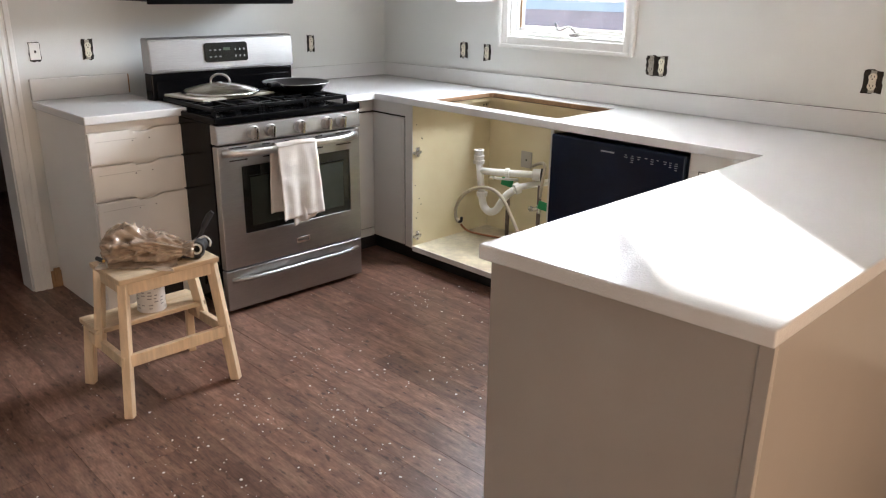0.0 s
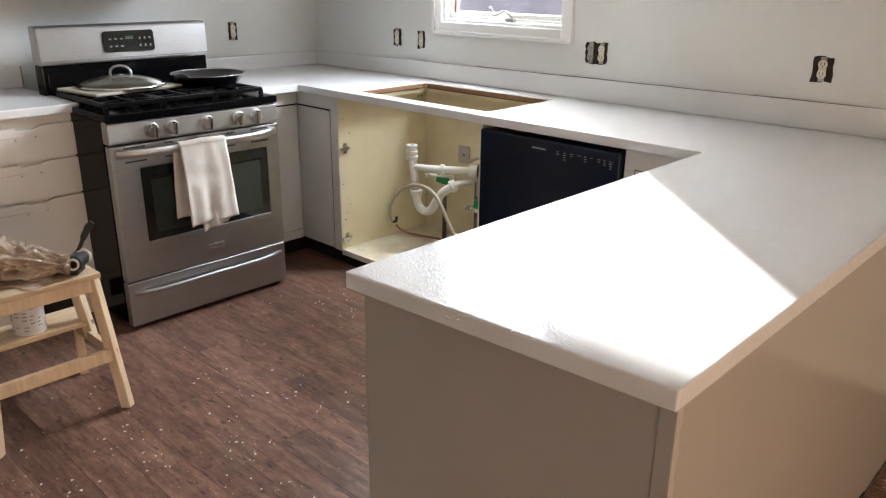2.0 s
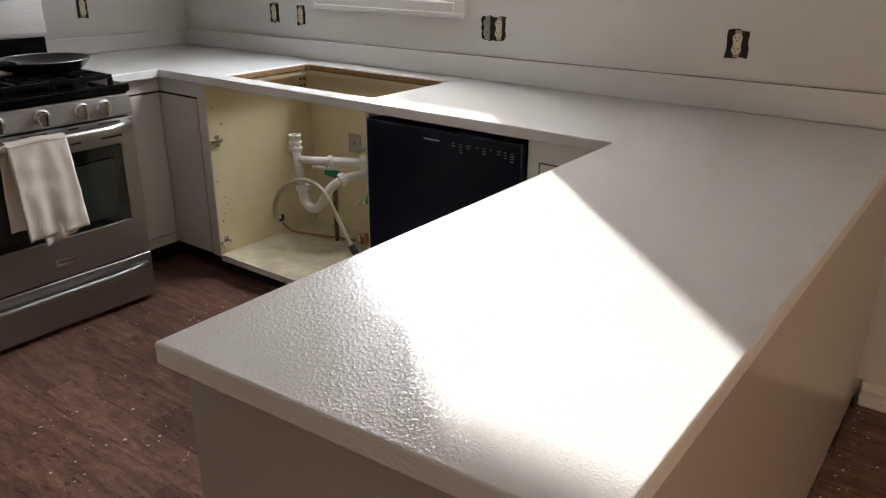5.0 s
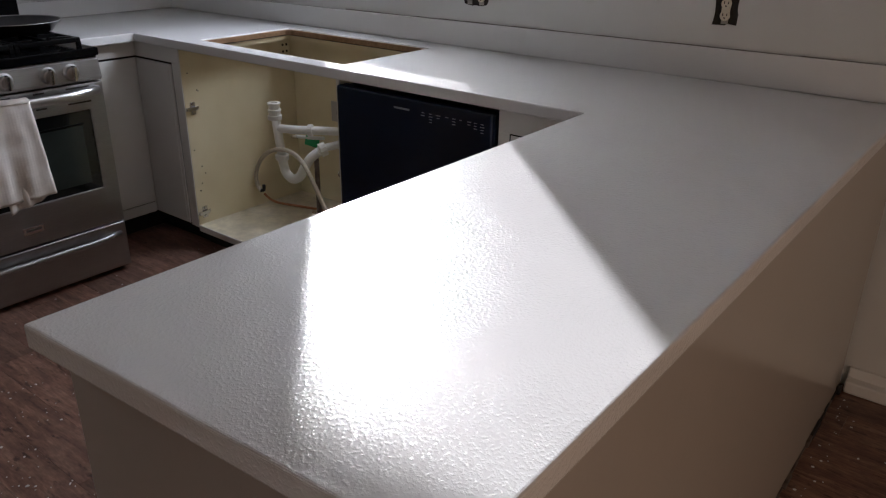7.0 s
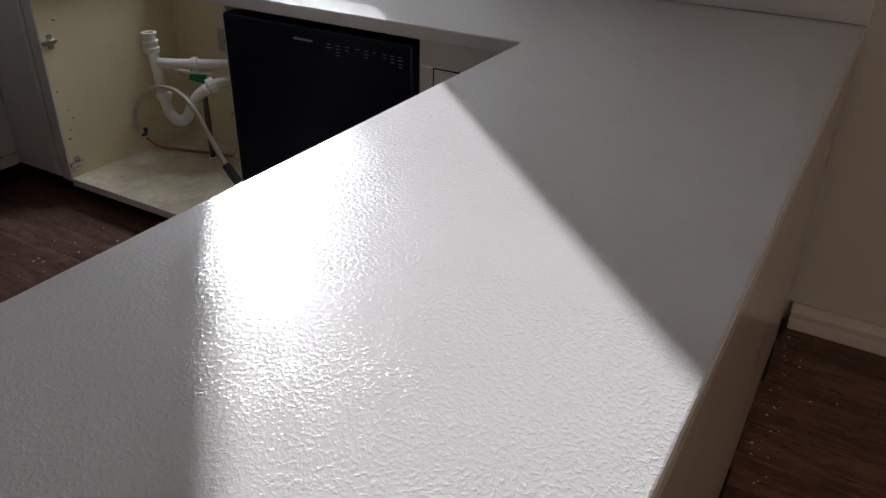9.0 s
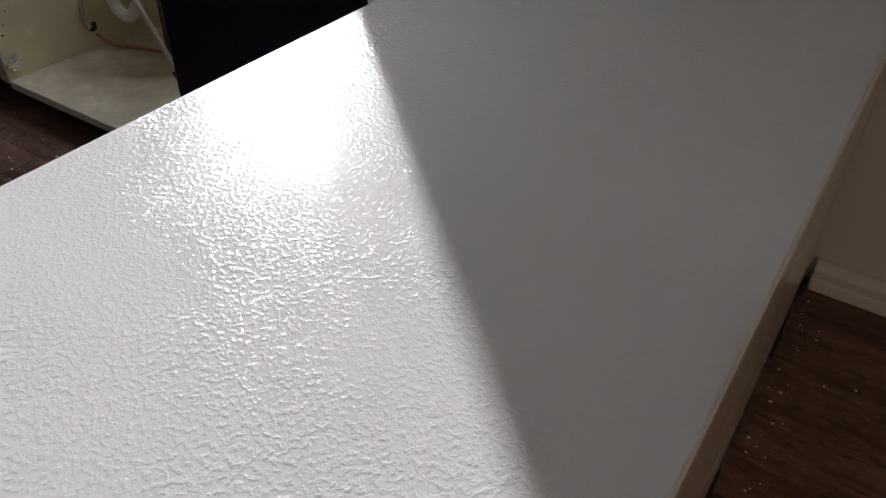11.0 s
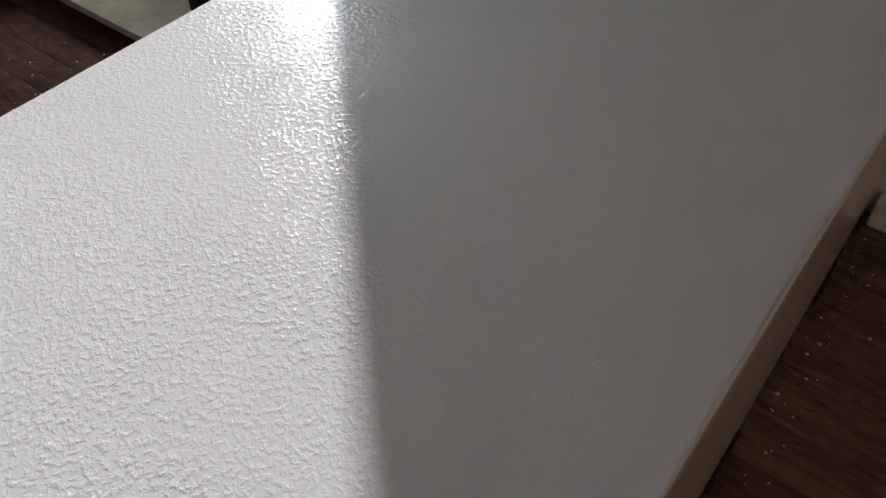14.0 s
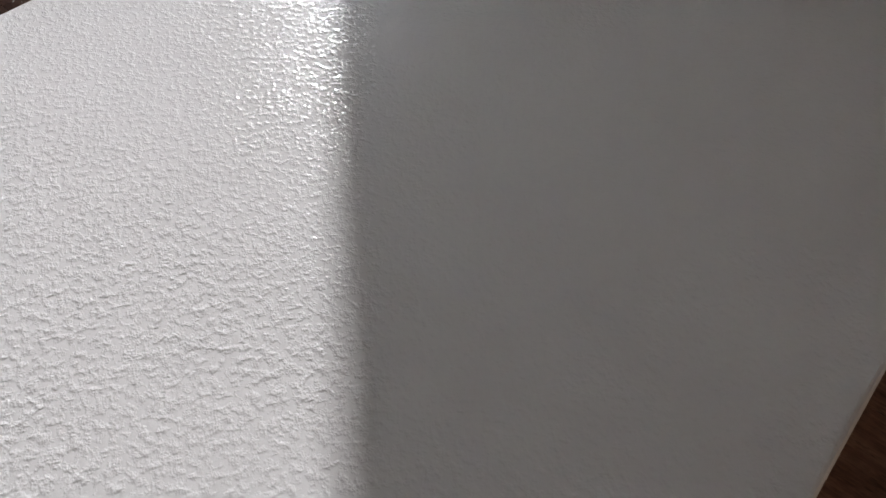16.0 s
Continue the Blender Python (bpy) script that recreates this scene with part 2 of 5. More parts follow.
COPPER = material("copper_fitting", (0.50, 0.23, 0.12), 0.4, metal=0.8, vary=0.4, scale=30)
CHIPBOARD = material("raw_chipboard", (0.42, 0.25, 0.13), 0.85, vary=0.3, scale=40, grain=0.35, grain_scale=300)
BIRCH = material("pale_birch", (0.82, 0.66, 0.45), 0.5, second=(0.74, 0.56, 0.36), scale=5, grain=0.18, grain_scale=60, stretch=(1, 1, 0.12))
BIRCH_TOP = material("birch_top", (0.78, 0.62, 0.42), 0.45, second=(0.58, 0.41, 0.24), scale=5, grain=0.22, grain_scale=60, stretch=(3, 0.25, 1))
IVORY = material("ivory_plastic", (0.74, 0.69, 0.55), 0.4)
CRANK = material("grey_plastic", (0.36, 0.35, 0.34), 0.4)
WHITEPL = material("white_plastic", (0.80, 0.79, 0.75), 0.4)
CAULK = material("dirty_caulk", (0.16, 0.13, 0.11), 0.8, vary=0.6, scale=30)
# near-black that stands for the shade inside holes, slots and gaps
HOLE_SHADE = material("hole_shade", (0.030, 0.025, 0.020), 0.9, vary=0.5, scale=60)
BRASS = material("galvanised_strap", (0.45, 0.42, 0.36), 0.4, metal=0.9)
TOWEL = towel_material()
BAG = material("brown_plastic_bag", (0.68, 0.52, 0.38), 0.18, vary=0.50, scale=26, transmission=0.30, coat=0.3, bump=0.12, bump_scale=30)
CANLABEL = material("can_label", (0.72, 0.70, 0.68), 0.5, vary=0.1, scale=30)
CANBAR = material("can_print", (0.30, 0.29, 0.30), 0.6)
PLATE = material("stoneware_board", (0.50, 0.46, 0.38), 0.35, vary=0.1)
NONSTICK = material("non_stick_black", (0.015, 0.014, 0.014), 0.3, vary=0.2)
PAINT = material("paint_drip", (0.82, 0.81, 0.78), 0.5)
BAREWOOD = material("bare_jamb_wood", (0.42, 0.27, 0.14), 0.6, second=(0.32, 0.19, 0.09), grain=0.25, stretch=(4, 4, 0.3))
# dark colour stands for the missing light in the side room
DARKROOM = material("side_room_gloom", (0.20, 0.17, 0.15), 0.8)


def glass_material(name, color, rough):
    m = material(name, color, rough, vary=0.0, transmission=1.0, rough_vary=0.0)
    m.node_tree.nodes["Principled BSDF"].inputs["IOR"].default_value = 1.45
    return m


GLASS = glass_material("window_glass", (0.95, 0.97, 0.97), 0.02)
LIDGLASS = glass_material("lid_glass", (0.86, 0.86, 0.80), 0.03)
# siding and masonry are paled to carry the glare haze on the glass
SIDING = material("grey_siding", (0.92, 0.85, 0.80), 0.7, vary=0.06)
REDBRICK = material("red_masonry", (0.86, 0.58, 0.53), 0.8, vary=0.25, scale=2)
ROOF = material("grey_shingle", (0.22, 0.21, 0.20), 0.85, vary=0.3, scale=5, grain=0.3)
OUTDOOR_BROWN = material("outdoor_brown_boards", (0.20, 0.15, 0.11), 0.8, vary=0.3, grain=0.3, stretch=(4, 4, 0.4))
LAWN = material("lawn", (0.07, 0.10, 0.035), 0.9, vary=0.4, scale=3, grain=0.4)


# ---------------------------------------------------------------- mesh helpers
def mesh_of(name, bm, mat, smooth=False):
    me = bpy.data.meshes.new(name)
    bmesh.ops.recalc_face_normals(bm, faces=bm.faces)
    bm.to_mesh(me)
    bm.free()
    me.materials.append(mat)
    if smooth:
        for f in me.polygons:
            f.use_smooth = True
    return me


def thing(name, base, label, category, group="", kind=""):
    ob = new(name)
    ob.empty_display_size = 0.05
    ob.location = base
    return tagged(ob, label, category, group, kind)


def part(name, bm, mat, parent, label="", smooth=False):
    ob = new(name, mesh_of(name, bm, mat, smooth))
    ob.parent = parent
    if parent.type == "EMPTY":
        ob.matrix_parent_inverse = Matrix.Translation(parent.location).inverted()
    return tagged(ob, label)


def solo(name, bm, mat, label, category, kind="", group="", smooth=False):
    return tagged(new(name, mesh_of(name, bm, mat, smooth)), label, category, group, kind)


def box(x0, x1, y0, y1, z0, z1, bevel=0.0, seg=2, bm=None):
    b = bmesh.new()
    bmesh.ops.create_cube(b, size=1)
    for v in b.verts:
        v.co = Vector(((x0 + x1) / 2 + v.co.x * (x1 - x0), (y0 + y1) / 2 + v.co.y * (y1 - y0), (z0 + z1) / 2 + v.co.z * (z1 - z0)))
    if bevel:
        bmesh.ops.bevel(b, geom=b.edges[:], offset=bevel, segments=seg, affect="EDGES", profile=0.6)
    return join(bm, b)


def join(bm, b):
    if bm is None:
        return b
    me = bpy.data.meshes.new("tmp")
    b.to_mesh(me)
    b.free()
    bm.from_mesh(me)
    bpy.data.meshes.remove(me)
    return bm


def moved(bm, m):
    bmesh.ops.transform(bm, matrix=m, verts=bm.verts)
    return bm


def lathe(profile, at, n=32, bm=None):
    """profile: (radius, z) pairs round the z axis."""
    b = bmesh.new()
    rings = []
    for r, z in profile:
        if r < 1e-5:
            rings.append([b.verts.new((0, 0, z))])
        else:
            rings.append([b.verts.new((r * math.cos(2 * math.pi * k / n), r * math.sin(2 * math.pi * k / n), z)) for k in range(n)])
    for a, c in zip(rings, rings[1:]):
        for k in range(n):
            q = [a[k % len(a)], a[(k + 1) % len(a)], c[(k + 1) % len(c)], c[k % len(c)]]
            u = list(dict.fromkeys(q))
            if len(u) > 2:
                b.faces.new(u)
    moved(b, at if isinstance(at, Matrix) else Matrix.Translation(at))
    return join(bm, b)


def tube(points, r, n=12, bm=None, smooth_steps=0, ends=True):
    """A round bar along points; r may be a list."""
    pts = [Vector(p) for p in points]
    if smooth_steps:
        out = []
        for i in range(len(pts) - 1):
            p0, p1, p2, p3 = pts[max(i - 1, 0)], pts[i], pts[i + 1], pts[min(i + 2, len(pts) - 1)]
            for k in range(smooth_steps):
                t = k / smooth_steps
                out.append(0.5 * ((2 * p1) + (p2 - p0) * t + (2 * p0 - 5 * p1 + 4 * p2 - p3) * t * t + (3 * p1 - p0 - 3 * p2 + p3) * t ** 3))
        pts = out + [pts[-1]]
    b = bmesh.new()
    rings, side = [], None
    for i, p in enumerate(pts):
        d = (pts[min(i + 1, len(pts) - 1)] - pts[max(i - 1, 0)]).normalized()
        if side is None:
            side = d.orthogonal().normalized()
        side = (side - d * side.dot(d)).normalized()
        up = d.cross(side)
        rr = r[min(len(r) - 1, int(i * len(r) / len(pts)))] if isinstance(r, (list, tuple)) else r
        rings.append([b.verts.new(p + (side * math.cos(2 * math.pi * k / n) + up * math.sin(2 * math.pi * k / n)) * rr) for k in range(n)])
    for a, c in zip(rings, rings[1:]):
        for k in range(n):
            b.faces.new((a[k], a[(k + 1) % n], c[(k + 1) % n], c[k]))
    if ends:
        b.faces.new(rings[0])
        b.faces.new(rings[-1])
    return join(bm, b)


def beam(p, q, w, d, bevel=0.002, bm=None, up=(0, 0, 1)):
    """A square bar from p to q, w across and d the other way."""
    p, q = Vector(p), Vector(q)
    z = (q - p).normalized()
    x = Vector(up).cross(z)
    x = x.normalized() if x.length > 1e-4 else Vector((1, 0, 0))
    y = z.cross(x)
    m = Matrix((x, y, z)).transposed().to_4x4()
    b = box(-w / 2, w / 2, -d / 2, d / 2, 0, (q - p).length, bevel)
    moved(b, Matrix.Translation(p) @ m)
    return join(bm, b)


def slab(xs, ys, full, z0, z1, bevel=0.0, seg=3):
    """A flat slab over the cells of a grid for which full(i, j) holds."""
    b = bmesh.new()
    verts = {}

    def v(i, j, z):
        if (i, j, z) not in verts:
            verts[i, j, z] = b.verts.new((xs[i], ys[j], z))
        return verts[i, j, z]

    on = {(i, j) for i in range(len(xs) - 1) for j in range(len(ys) - 1) if full(i, j)}
    for i, j in on:
        b.faces.new((v(i, j, z1), v(i + 1, j, z1), v(i + 1, j + 1, z1), v(i, j + 1, z1)))
        b.faces.new((v(i, j, z0), v(i, j + 1, z0), v(i + 1, j + 1, z0), v(i + 1, j, z0)))
        for (di, dj), (p, q) in {(-1, 0): ((i, j), (i, j + 1)), (1, 0): ((i + 1, j), (i + 1, j + 1)), (0, -1): ((i, j), (i + 1, j)), (0, 1): ((i, j + 1), (i + 1, j + 1))}.items():
            if (i + di, j + dj) not in on:
                b.faces.new((v(*p, z0), v(*q, z0), v(*q, z1), v(*p, z1)))
    bmesh.ops.recalc_face_normals(b, faces=b.faces)
    bmesh.ops.dissolve_limit(b, angle_limit=radians(1), verts=b.verts, edges=b.edges)
    if bevel:
        es = [e for e in b.edges if len(e.link_faces) == 2 and e.calc_face_angle(0) > 0.5]
        bmesh.ops.bevel(b, geom=es, offset=bevel, segments=seg, affect="EDGES", profile=0.5)
    return b


def wall_with_holes(axis, at, thick, a0, a1, z0, z1, holes):
    """A wall across x ('x': plane of constant x) or y, with rectangular openings (a0, a1, z0, z1)."""
    cu = sorted({a0, a1, *[h[0] for h in holes], *[h[1] for h in holes]})
    cz = sorted({z0, z1, *[h[2] for h in holes], *[h[3] for h in holes]})
    b = slab(cu, cz, lambda i, j: not any(h[0] <= (cu[i] + cu[i + 1]) / 2 <= h[1] and h[2] <= (cz[j] + cz[j + 1]) / 2 <= h[3] for h in holes), 0, thick)
    for v in b.verts:
        u, w, d = v.co
        v.co = (at + d, u, w) if axis == "x" else (u, at + d, w)
    return b


# ---------------------------------------------------------------- the room
Z = 0.914
ROOM_E, ROOM_S, TOP = 6.2, -5.3, 2.44
WIN = (1.062, 1.808, 1.208, 2.165)
solo("wall_north", wall_with_holes("y", 0.0, 0.10, -0.14, ROOM_E + 0.14, -0.02, TOP, [WIN]), WALL, "pale grey-white painted wall with a window", "wall", "structure")
solo("wall_west", wall_with_holes("x", -0.14, 0.14, ROOM_S, 0.0, -0.02, TOP, [(-3.15, -2.295, -0.01, 2.04)]), WALL, "pale grey-white painted wall behind the range", "wall", "structure")
solo("wall_east", wall_with_holes("x", ROOM_E, 0.14, ROOM_S, 0.0, -0.02, TOP, [(-3.35, -1.85, 0.28, 1.96)]), WALL, "plain painted wall", "wall", "structure")
solo("wall_south", wall_with_holes("y", ROOM_S - 0.14, 0.14, -0.14, ROOM_E + 0.14, -0.02, TOP, []), WALL, "plain painted wall", "wall", "structure")
solo("ceiling", box(-0.14, ROOM_E + 0.14, ROOM_S - 0.14, 0.14, TOP, TOP + 0.1), CEIL, "plain white painted ceiling", "ceiling", "structure")
# side room past the doorway, its lack of light put into dark walls
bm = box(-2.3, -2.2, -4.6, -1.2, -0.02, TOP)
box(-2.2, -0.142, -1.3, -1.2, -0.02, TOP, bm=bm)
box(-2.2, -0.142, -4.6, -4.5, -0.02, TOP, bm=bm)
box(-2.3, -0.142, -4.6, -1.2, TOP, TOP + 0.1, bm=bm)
solo("wall_side_room", bm, DARKROOM, "side room walls coloured dark to look unlit", "wall", "structure")

# door casing
casing = thing("trim", (0.01, -2.25, 0), "cream-white moulded door casing with worn paint", "door casing", kind="structure")
bm = box(0.0, 0.018, -2.295, -2.21, 0.0, 2.12, 0.004)
box(0.016, 0.026, -2.238, -2.214, 0.0, 2.12, 0.004, bm=bm)
box(0.016, 0.022, -2.270, -2.248, 0.0, 2.12, 0.003, bm=bm)
part("casing_upright", bm, TRIM, casing)
part("casing_upright", box(0.0, 0.018, -3.235, -3.15, 0.0, 2.12, 0.004), TRIM, casing)
part("casing_head", box(0.0, 0.020, -3.235, -2.21, 2.121, 2.20, 0.004), TRIM, casing)
part("door_jamb", box(-0.14, -0.001, -2.300, -2.286, 0.0, 2.04), TRIM, casing)
bm = box(0.001, 0.014, -2.208, -2.152, 0.0, 0.085, 0.002)
box(0.010, 0.020, -2.196, -2.166, 0.03, 0.10, 0.003, bm=bm)
solo("baseboard_stub", bm, BAREWOOD, "broken stub of bare brown wood baseboard", "baseboard")

# baseboard along the window wall past the peninsula
bm = box(3.513, ROOM_E - 0.001, -0.052, -0.0005, 0.0, 0.042, 0.010, 3)
box(3.513, ROOM_E - 0.001, -0.014, -0.0005, 0.03, 0.075, 0.004, bm=bm)
solo("baseboard", bm, TRIM, "white painted baseboard under the window wall", "baseboard", "structure")

# ---------------------------------------------------------------- window
win = thing("window_1", (1.43, 0.05, 1.2), "white painted casement window with a crank handle", "window", kind="structure")
x0, x1, z0, z1 = WIN


def ring(x0, x1, z0, z1, w, ya, yb, bevel=0.004):
    b = box(x0 - w, x0, ya, yb, z0 - w, z1 + w, bevel)
    box(x1, x1 + w, ya, yb, z0 - w, z1 + w, bevel, bm=b)
    box(x0, x1, ya, yb, z0 - w, z0, bevel, bm=b)
    box(x0, x1, ya, yb, z1, z1 + w, bevel, bm=b)
    return b


bm = ring(x0, x1, z0, z1, 0.058, -0.018, -0.0005)
part("window_casing", bm, TRIM, win)
part("casing_bead", ring(x0 - 0.040, x1 + 0.040, z0 - 0.040, z1 + 0.040, 0.020, -0.027, -0.0175, 0.004), TRIM, win)
part("window_frame", ring(x0 + 0.014, x1 - 0.014, z0 + 0.014, z1 - 0.014, 0.0135, 0.0, 0.092, 0.002), TRIM, win)
part("frame_stop", ring(x0 + 0.026, x1 - 0.026, z0 + 0.030, z1 - 0.026, 0.0115, 0.036, 0.054, 0.002), TRIM, win)
sash = part("sash", ring(x0 + 0.042, x1 - 0.058, z0 + 0.054, z1 - 0.062, 0.0275, 0.056, 0.080, 0.003), TRIM, win)
part("jamb_liner", box(x0 + 0.0268, x0 + 0.0412, 0.0530, 0.0559, z0 + 0.046, z1 - 0.036), BAREWOOD, win, "bare brown wood jamb strip")
pane = part("pane", box(x0 + 0.0425, x1 - 0.0585, 0.066, 0.070, z0 + 0.0545, z1 - 0.0625), GLASS, sash, "clear dusty glass pane")
pane.visible_shadow = False
random.seed(12)
dust = None
for k in range(110):
    u, w = random.uniform(x0 + 0.06, x1 - 0.07), z0 + 0.085 + random.random() ** 1.6 * 0.40
    r = random.choice((0.0012, 0.0016, 0.0022, 0.0034))
    dust = lathe([(0, 0.0), (r, 0.0), (r * 0.8, 0.0006), (0, 0.0007)], Matrix.Translation((u, 0.0659, w)) @ Matrix.Rotation(radians(90), 4, "X"), 6, bm=dust)
part("dust_spots", dust, PAINT, sash, "white paint specks on the glass")
xc, zc = 1.43, z0 + 0.052
bm = tube([(xc + 0.045, 0.045, zc - 0.02), (xc + 0.045, 0.02, zc), (xc + 0.02, 0.012, zc + 0.012), (xc - 0.03, 0.010, zc - 0.006), (xc - 0.05, 0.006, zc + 0.010), (xc - 0.055, 0.0, zc + 0.030)], 0.006, 10, smooth_steps=5)
box(xc + 0.02, xc + 0.07, 0.02, 0.064, z0 + 0.0145, z0 + 0.034, 0.005, bm=bm)
part("crank_handle", bm, CRANK, win, "grey folding crank handle", smooth=True)

# outside
solo("ground", slab([-80, 80], [-80, 80], lambda i, j: True, -0.6, -0.34), LAWN, "green lawn outside", "lawn", "structure")
# unseen screen, added to keep open sky out of the east opening
solo("sky_screen", box(8.2, 8.5, -9, 3, -0.3, 4.0), OUTDOOR_BROWN, "tall unseen brown screen added to block the sky", "fence", "structure")
solo("terrace", box(6.341, 8.19, -9, 0.149, -0.339, -0.3), OUTDOOR_BROWN, "brown timber terrace outside", "terrace", "structure")
house = thing("neighbour_house", (-5, 9, -0.3), "neighbouring house of grey siding over red masonry", "house")
part("masonry_base", box(-18, 8, 8.0, 8.3, -0.3, 1.10), REDBRICK, house)
# siding rises past the window's view, added height to block low sky
for k in range(20):
    part("siding_board", box(-18, 8, 8.02, 8.25, 1.105 + k * 0.17, 1.105 + k * 0.17 + 0.164), SIDING, house)
# unseen roof, added to keep low sky out of the worktop's reflection
bm = box(-18.4, 8.4, 0, 5.15, 0, 0.12)
moved(bm, Matrix.Translation((0, 7.7, 4.30)) @ Matrix.Rotation(radians(33), 4, "X"))
part("roof", bm, ROOF, house, "unseen grey roof added to block low sky")

# ---------------------------------------------------------------- worktops
XI, XO, YF, YE, XW = 2.836, 3.500, -0.668, -2.122, 0.703      # peninsula inner and outer edge, sink run front, peninsula end, west run front
HOLE = (1.060, 1.868, -0.592, -0.128)
worktop = thing("worktop", (2.0, -0.34, 0.87), "white enamel-painted U-shaped worktop with an open sink cut-out", "countertop")
xs = [0.003, XW, HOLE[0], HOLE[1], XI, XO]
ys = [YE, -0.952, YF, HOLE[2], HOLE[3], -0.003]


def worktop_cell(i, j):
    if i == 4:
        return True
    if i == 0:
        return j >= 1
    if i == 2 and j == 3:
        return False
    return j >= 2


bm = slab(xs, ys, worktop_cell, 0.878, Z, 0.0045, 3)
for v in bm.verts:
    if v.co.y < YE + 0.02:                      # the free end is a little out of square
        v.co.y += (v.co.x - 3.17) * 0.048
part("top_slab", bm, COUNTER, worktop)
hx0, hx1, hy0, hy1 = HOLE
def hole_lining(z0, z1, d, corner):
    bm = box(hx0 - 0.001, hx0 + d, hy0, hy1, z0, z1)
    box(hx1 - d, hx1 + 0.001, hy0, hy1, z0, z1, bm=bm)
    box(hx0 + d, hx1 - d, hy1 - d, hy1 + 0.001, z0, z1, bm=bm)
    box(hx0 + d, hx1 - d, hy0 - 0.001, hy0 + d, z0, z1, bm=bm)
    for cx, cy in ((hx0 + d, hy1 - d), (hx1 - d, hy1 - d), (hx0 + d, hy0 + d), (hx1 - d, hy0 + d)):
        lathe([(0, z0), (corner, z0), (corner, z1 - 0.0005), (0, z1 - 0.0005)], (cx, cy, 0), 10, bm=bm)
    return bm


part("cut_edge", hole_lining(0.8885, 0.9085, 0.010, 0.018), CHIPBOARD, worktop, "raw brown chipboard edge of the sink cut-out")
# dark strip drawn as the line of shade below the cut edge
part("sub_top_shade", hole_lining(0.8845, 0.8883, 0.007, 0.008), HOLE_SHADE, worktop, "dark strip for the shade under the chipboard")
# cream facing, added to hide the slab's white edge like the lining behind
part("slab_facing", hole_lining(0.866, 0.8843, 0.004, 0.006), CREAM, worktop, "cream facing added over the slab's lower edge")


def splash_top(x):
    return 0.994 + 0.0070 * x


random.seed(17)
x = 1.30
while x < 3.44:
    w = random.uniform(0.05, 0.22)
    z = splash_top(x + w / 2)
    part("caulk_gap", box(x, x + w - 0.0003, -0.0062 - random.uniform(0, 0.002), -0.0004, z - 0.0008, z + random.uniform(0.0002, 0.0011)), CAULK, worktop, "thin dirty caulk line above the backsplash")
    x += w
bm = box(0.024, XO, -0.024, -0.005, Z + 0.0005, 0.994, 0.004)
for v in bm.verts:
    if v.co.z > 0.96:
        v.co.z += splash_top(v.co.x) - 0.994
part("backsplash_strip", bm, COUNTER, worktop)
part("backsplash_strip", box(0.005, 0.0235, -0.952, -0.006, Z + 0.0005, 0.994, 0.004), COUNTER, worktop)

LZ = 0.928
left_top = thing("small_worktop", (0.3, -1.93, LZ - 0.04), "short white painted worktop with its own backsplash", "countertop")
part("top_slab", box(0.003, 0.635, -2.172, -1.712, LZ - 0.036, LZ, 0.006, 3), COUNTER, left_top)
part("backsplash_strip", box(0.003, 0.022, -2.172, -1.712, LZ + 0.0005, LZ + 0.100, 0.005, 3), COUNTER, left_top)

part("raw_end", box(0.003, 0.021, -1.7118, -1.7065, LZ + 0.004, LZ + 0.097, 0.001), CHIPBOARD, left_top, "raw brown end of the backsplash")

# ---------------------------------------------------------------- base cabinets
def drawer_front(y0, y1, z0, z1, x, parent, notch=True):
    """A slab drawer front facing +x with a shallow cut finger-pull along its top edge."""
    b = bmesh.new()
    w = y1 - y0
    prof = [(y0, z1), (y0 + w * 0.42, z1 - 0.002), (y0 + w * 0.45, z1 - 0.012), (y0 + w * 0.61, z1 - 0.012), (y0 + w * 0.68, z1), (y1, z1)]
    if not notch:
        prof = [(y0, z1), (y1, z1)]
    out = [(y0, z0)] + prof + [(y1, z0)]
    fr = [b.verts.new((x, y, z)) for y, z in out]
    bk = [b.verts.new((x - 0.019, y, z)) for y, z in out]
    b.faces.new(fr)
    b.faces.new(list(reversed(bk)))
    n = len(out)
    for k in range(n):
        b.faces.new((fr[k], bk[k], bk[(k + 1) % n], fr[(k + 1) % n]))
    bmesh.ops.recalc_face_normals(b, faces=b.faces)
    bmesh.ops.bevel(b, geom=[e for e in b.edges if all(abs(v.co.x - x) < 1e-6 for v in e.verts)], offset=0.003, segments=2, affect="EDGES")
    d = part("drawer_front", b, DRAWERWHITE, parent)
    bm = box(x - 0.0002, x + 0.0004, y0 + w * 0.06, y0 + w * 0.48, z1 - 0.0395, z1 - 0.0380)
    part("score_line", bm, PUTTY, d, "faint scored line")
    ym, zz = y0 + (y1 - y0) * 0.52, z1 - 0.045
    for k, o in enumerate((-0.038, 0.038)):
        part("screw_hole", lathe([(0, 0), (0.0028, 0), (0.0028, 0.001), (0, 0.001)], Matrix.Translation((x + 0.0002, ym + o, zz + o * 0.06)) @ Matrix.Rotation(radians(90), 4, "Y"), 8), HOLE_SHADE, d)
    return d


dc = thing("drawer_cabinet", (0.3, -1.93, 0), "white painted three-drawer base cabinet with open pull holes", "cabinet")
part("carcass", box(0.004, 0.590, -2.160, -1.722, 0.0, LZ - 0.0365, 0.002), DRAWERWHITE, dc)
part("top_rail", box(0.591, 0.600, -2.158, -1.724, 0.858, LZ - 0.038, 0.002), DRAWERWHITE, dc)
for z0, z1 in ((0.715, 0.852), (0.556, 0.706), (0.17, 0.547)):
    drawer_front(-2.158, -1.724, z0, z1, 0.612, dc)
part("plinth", box(0.5905, 0.598, -2.158, -1.724, 0.0, 0.16), DRAWERWHITE, dc)
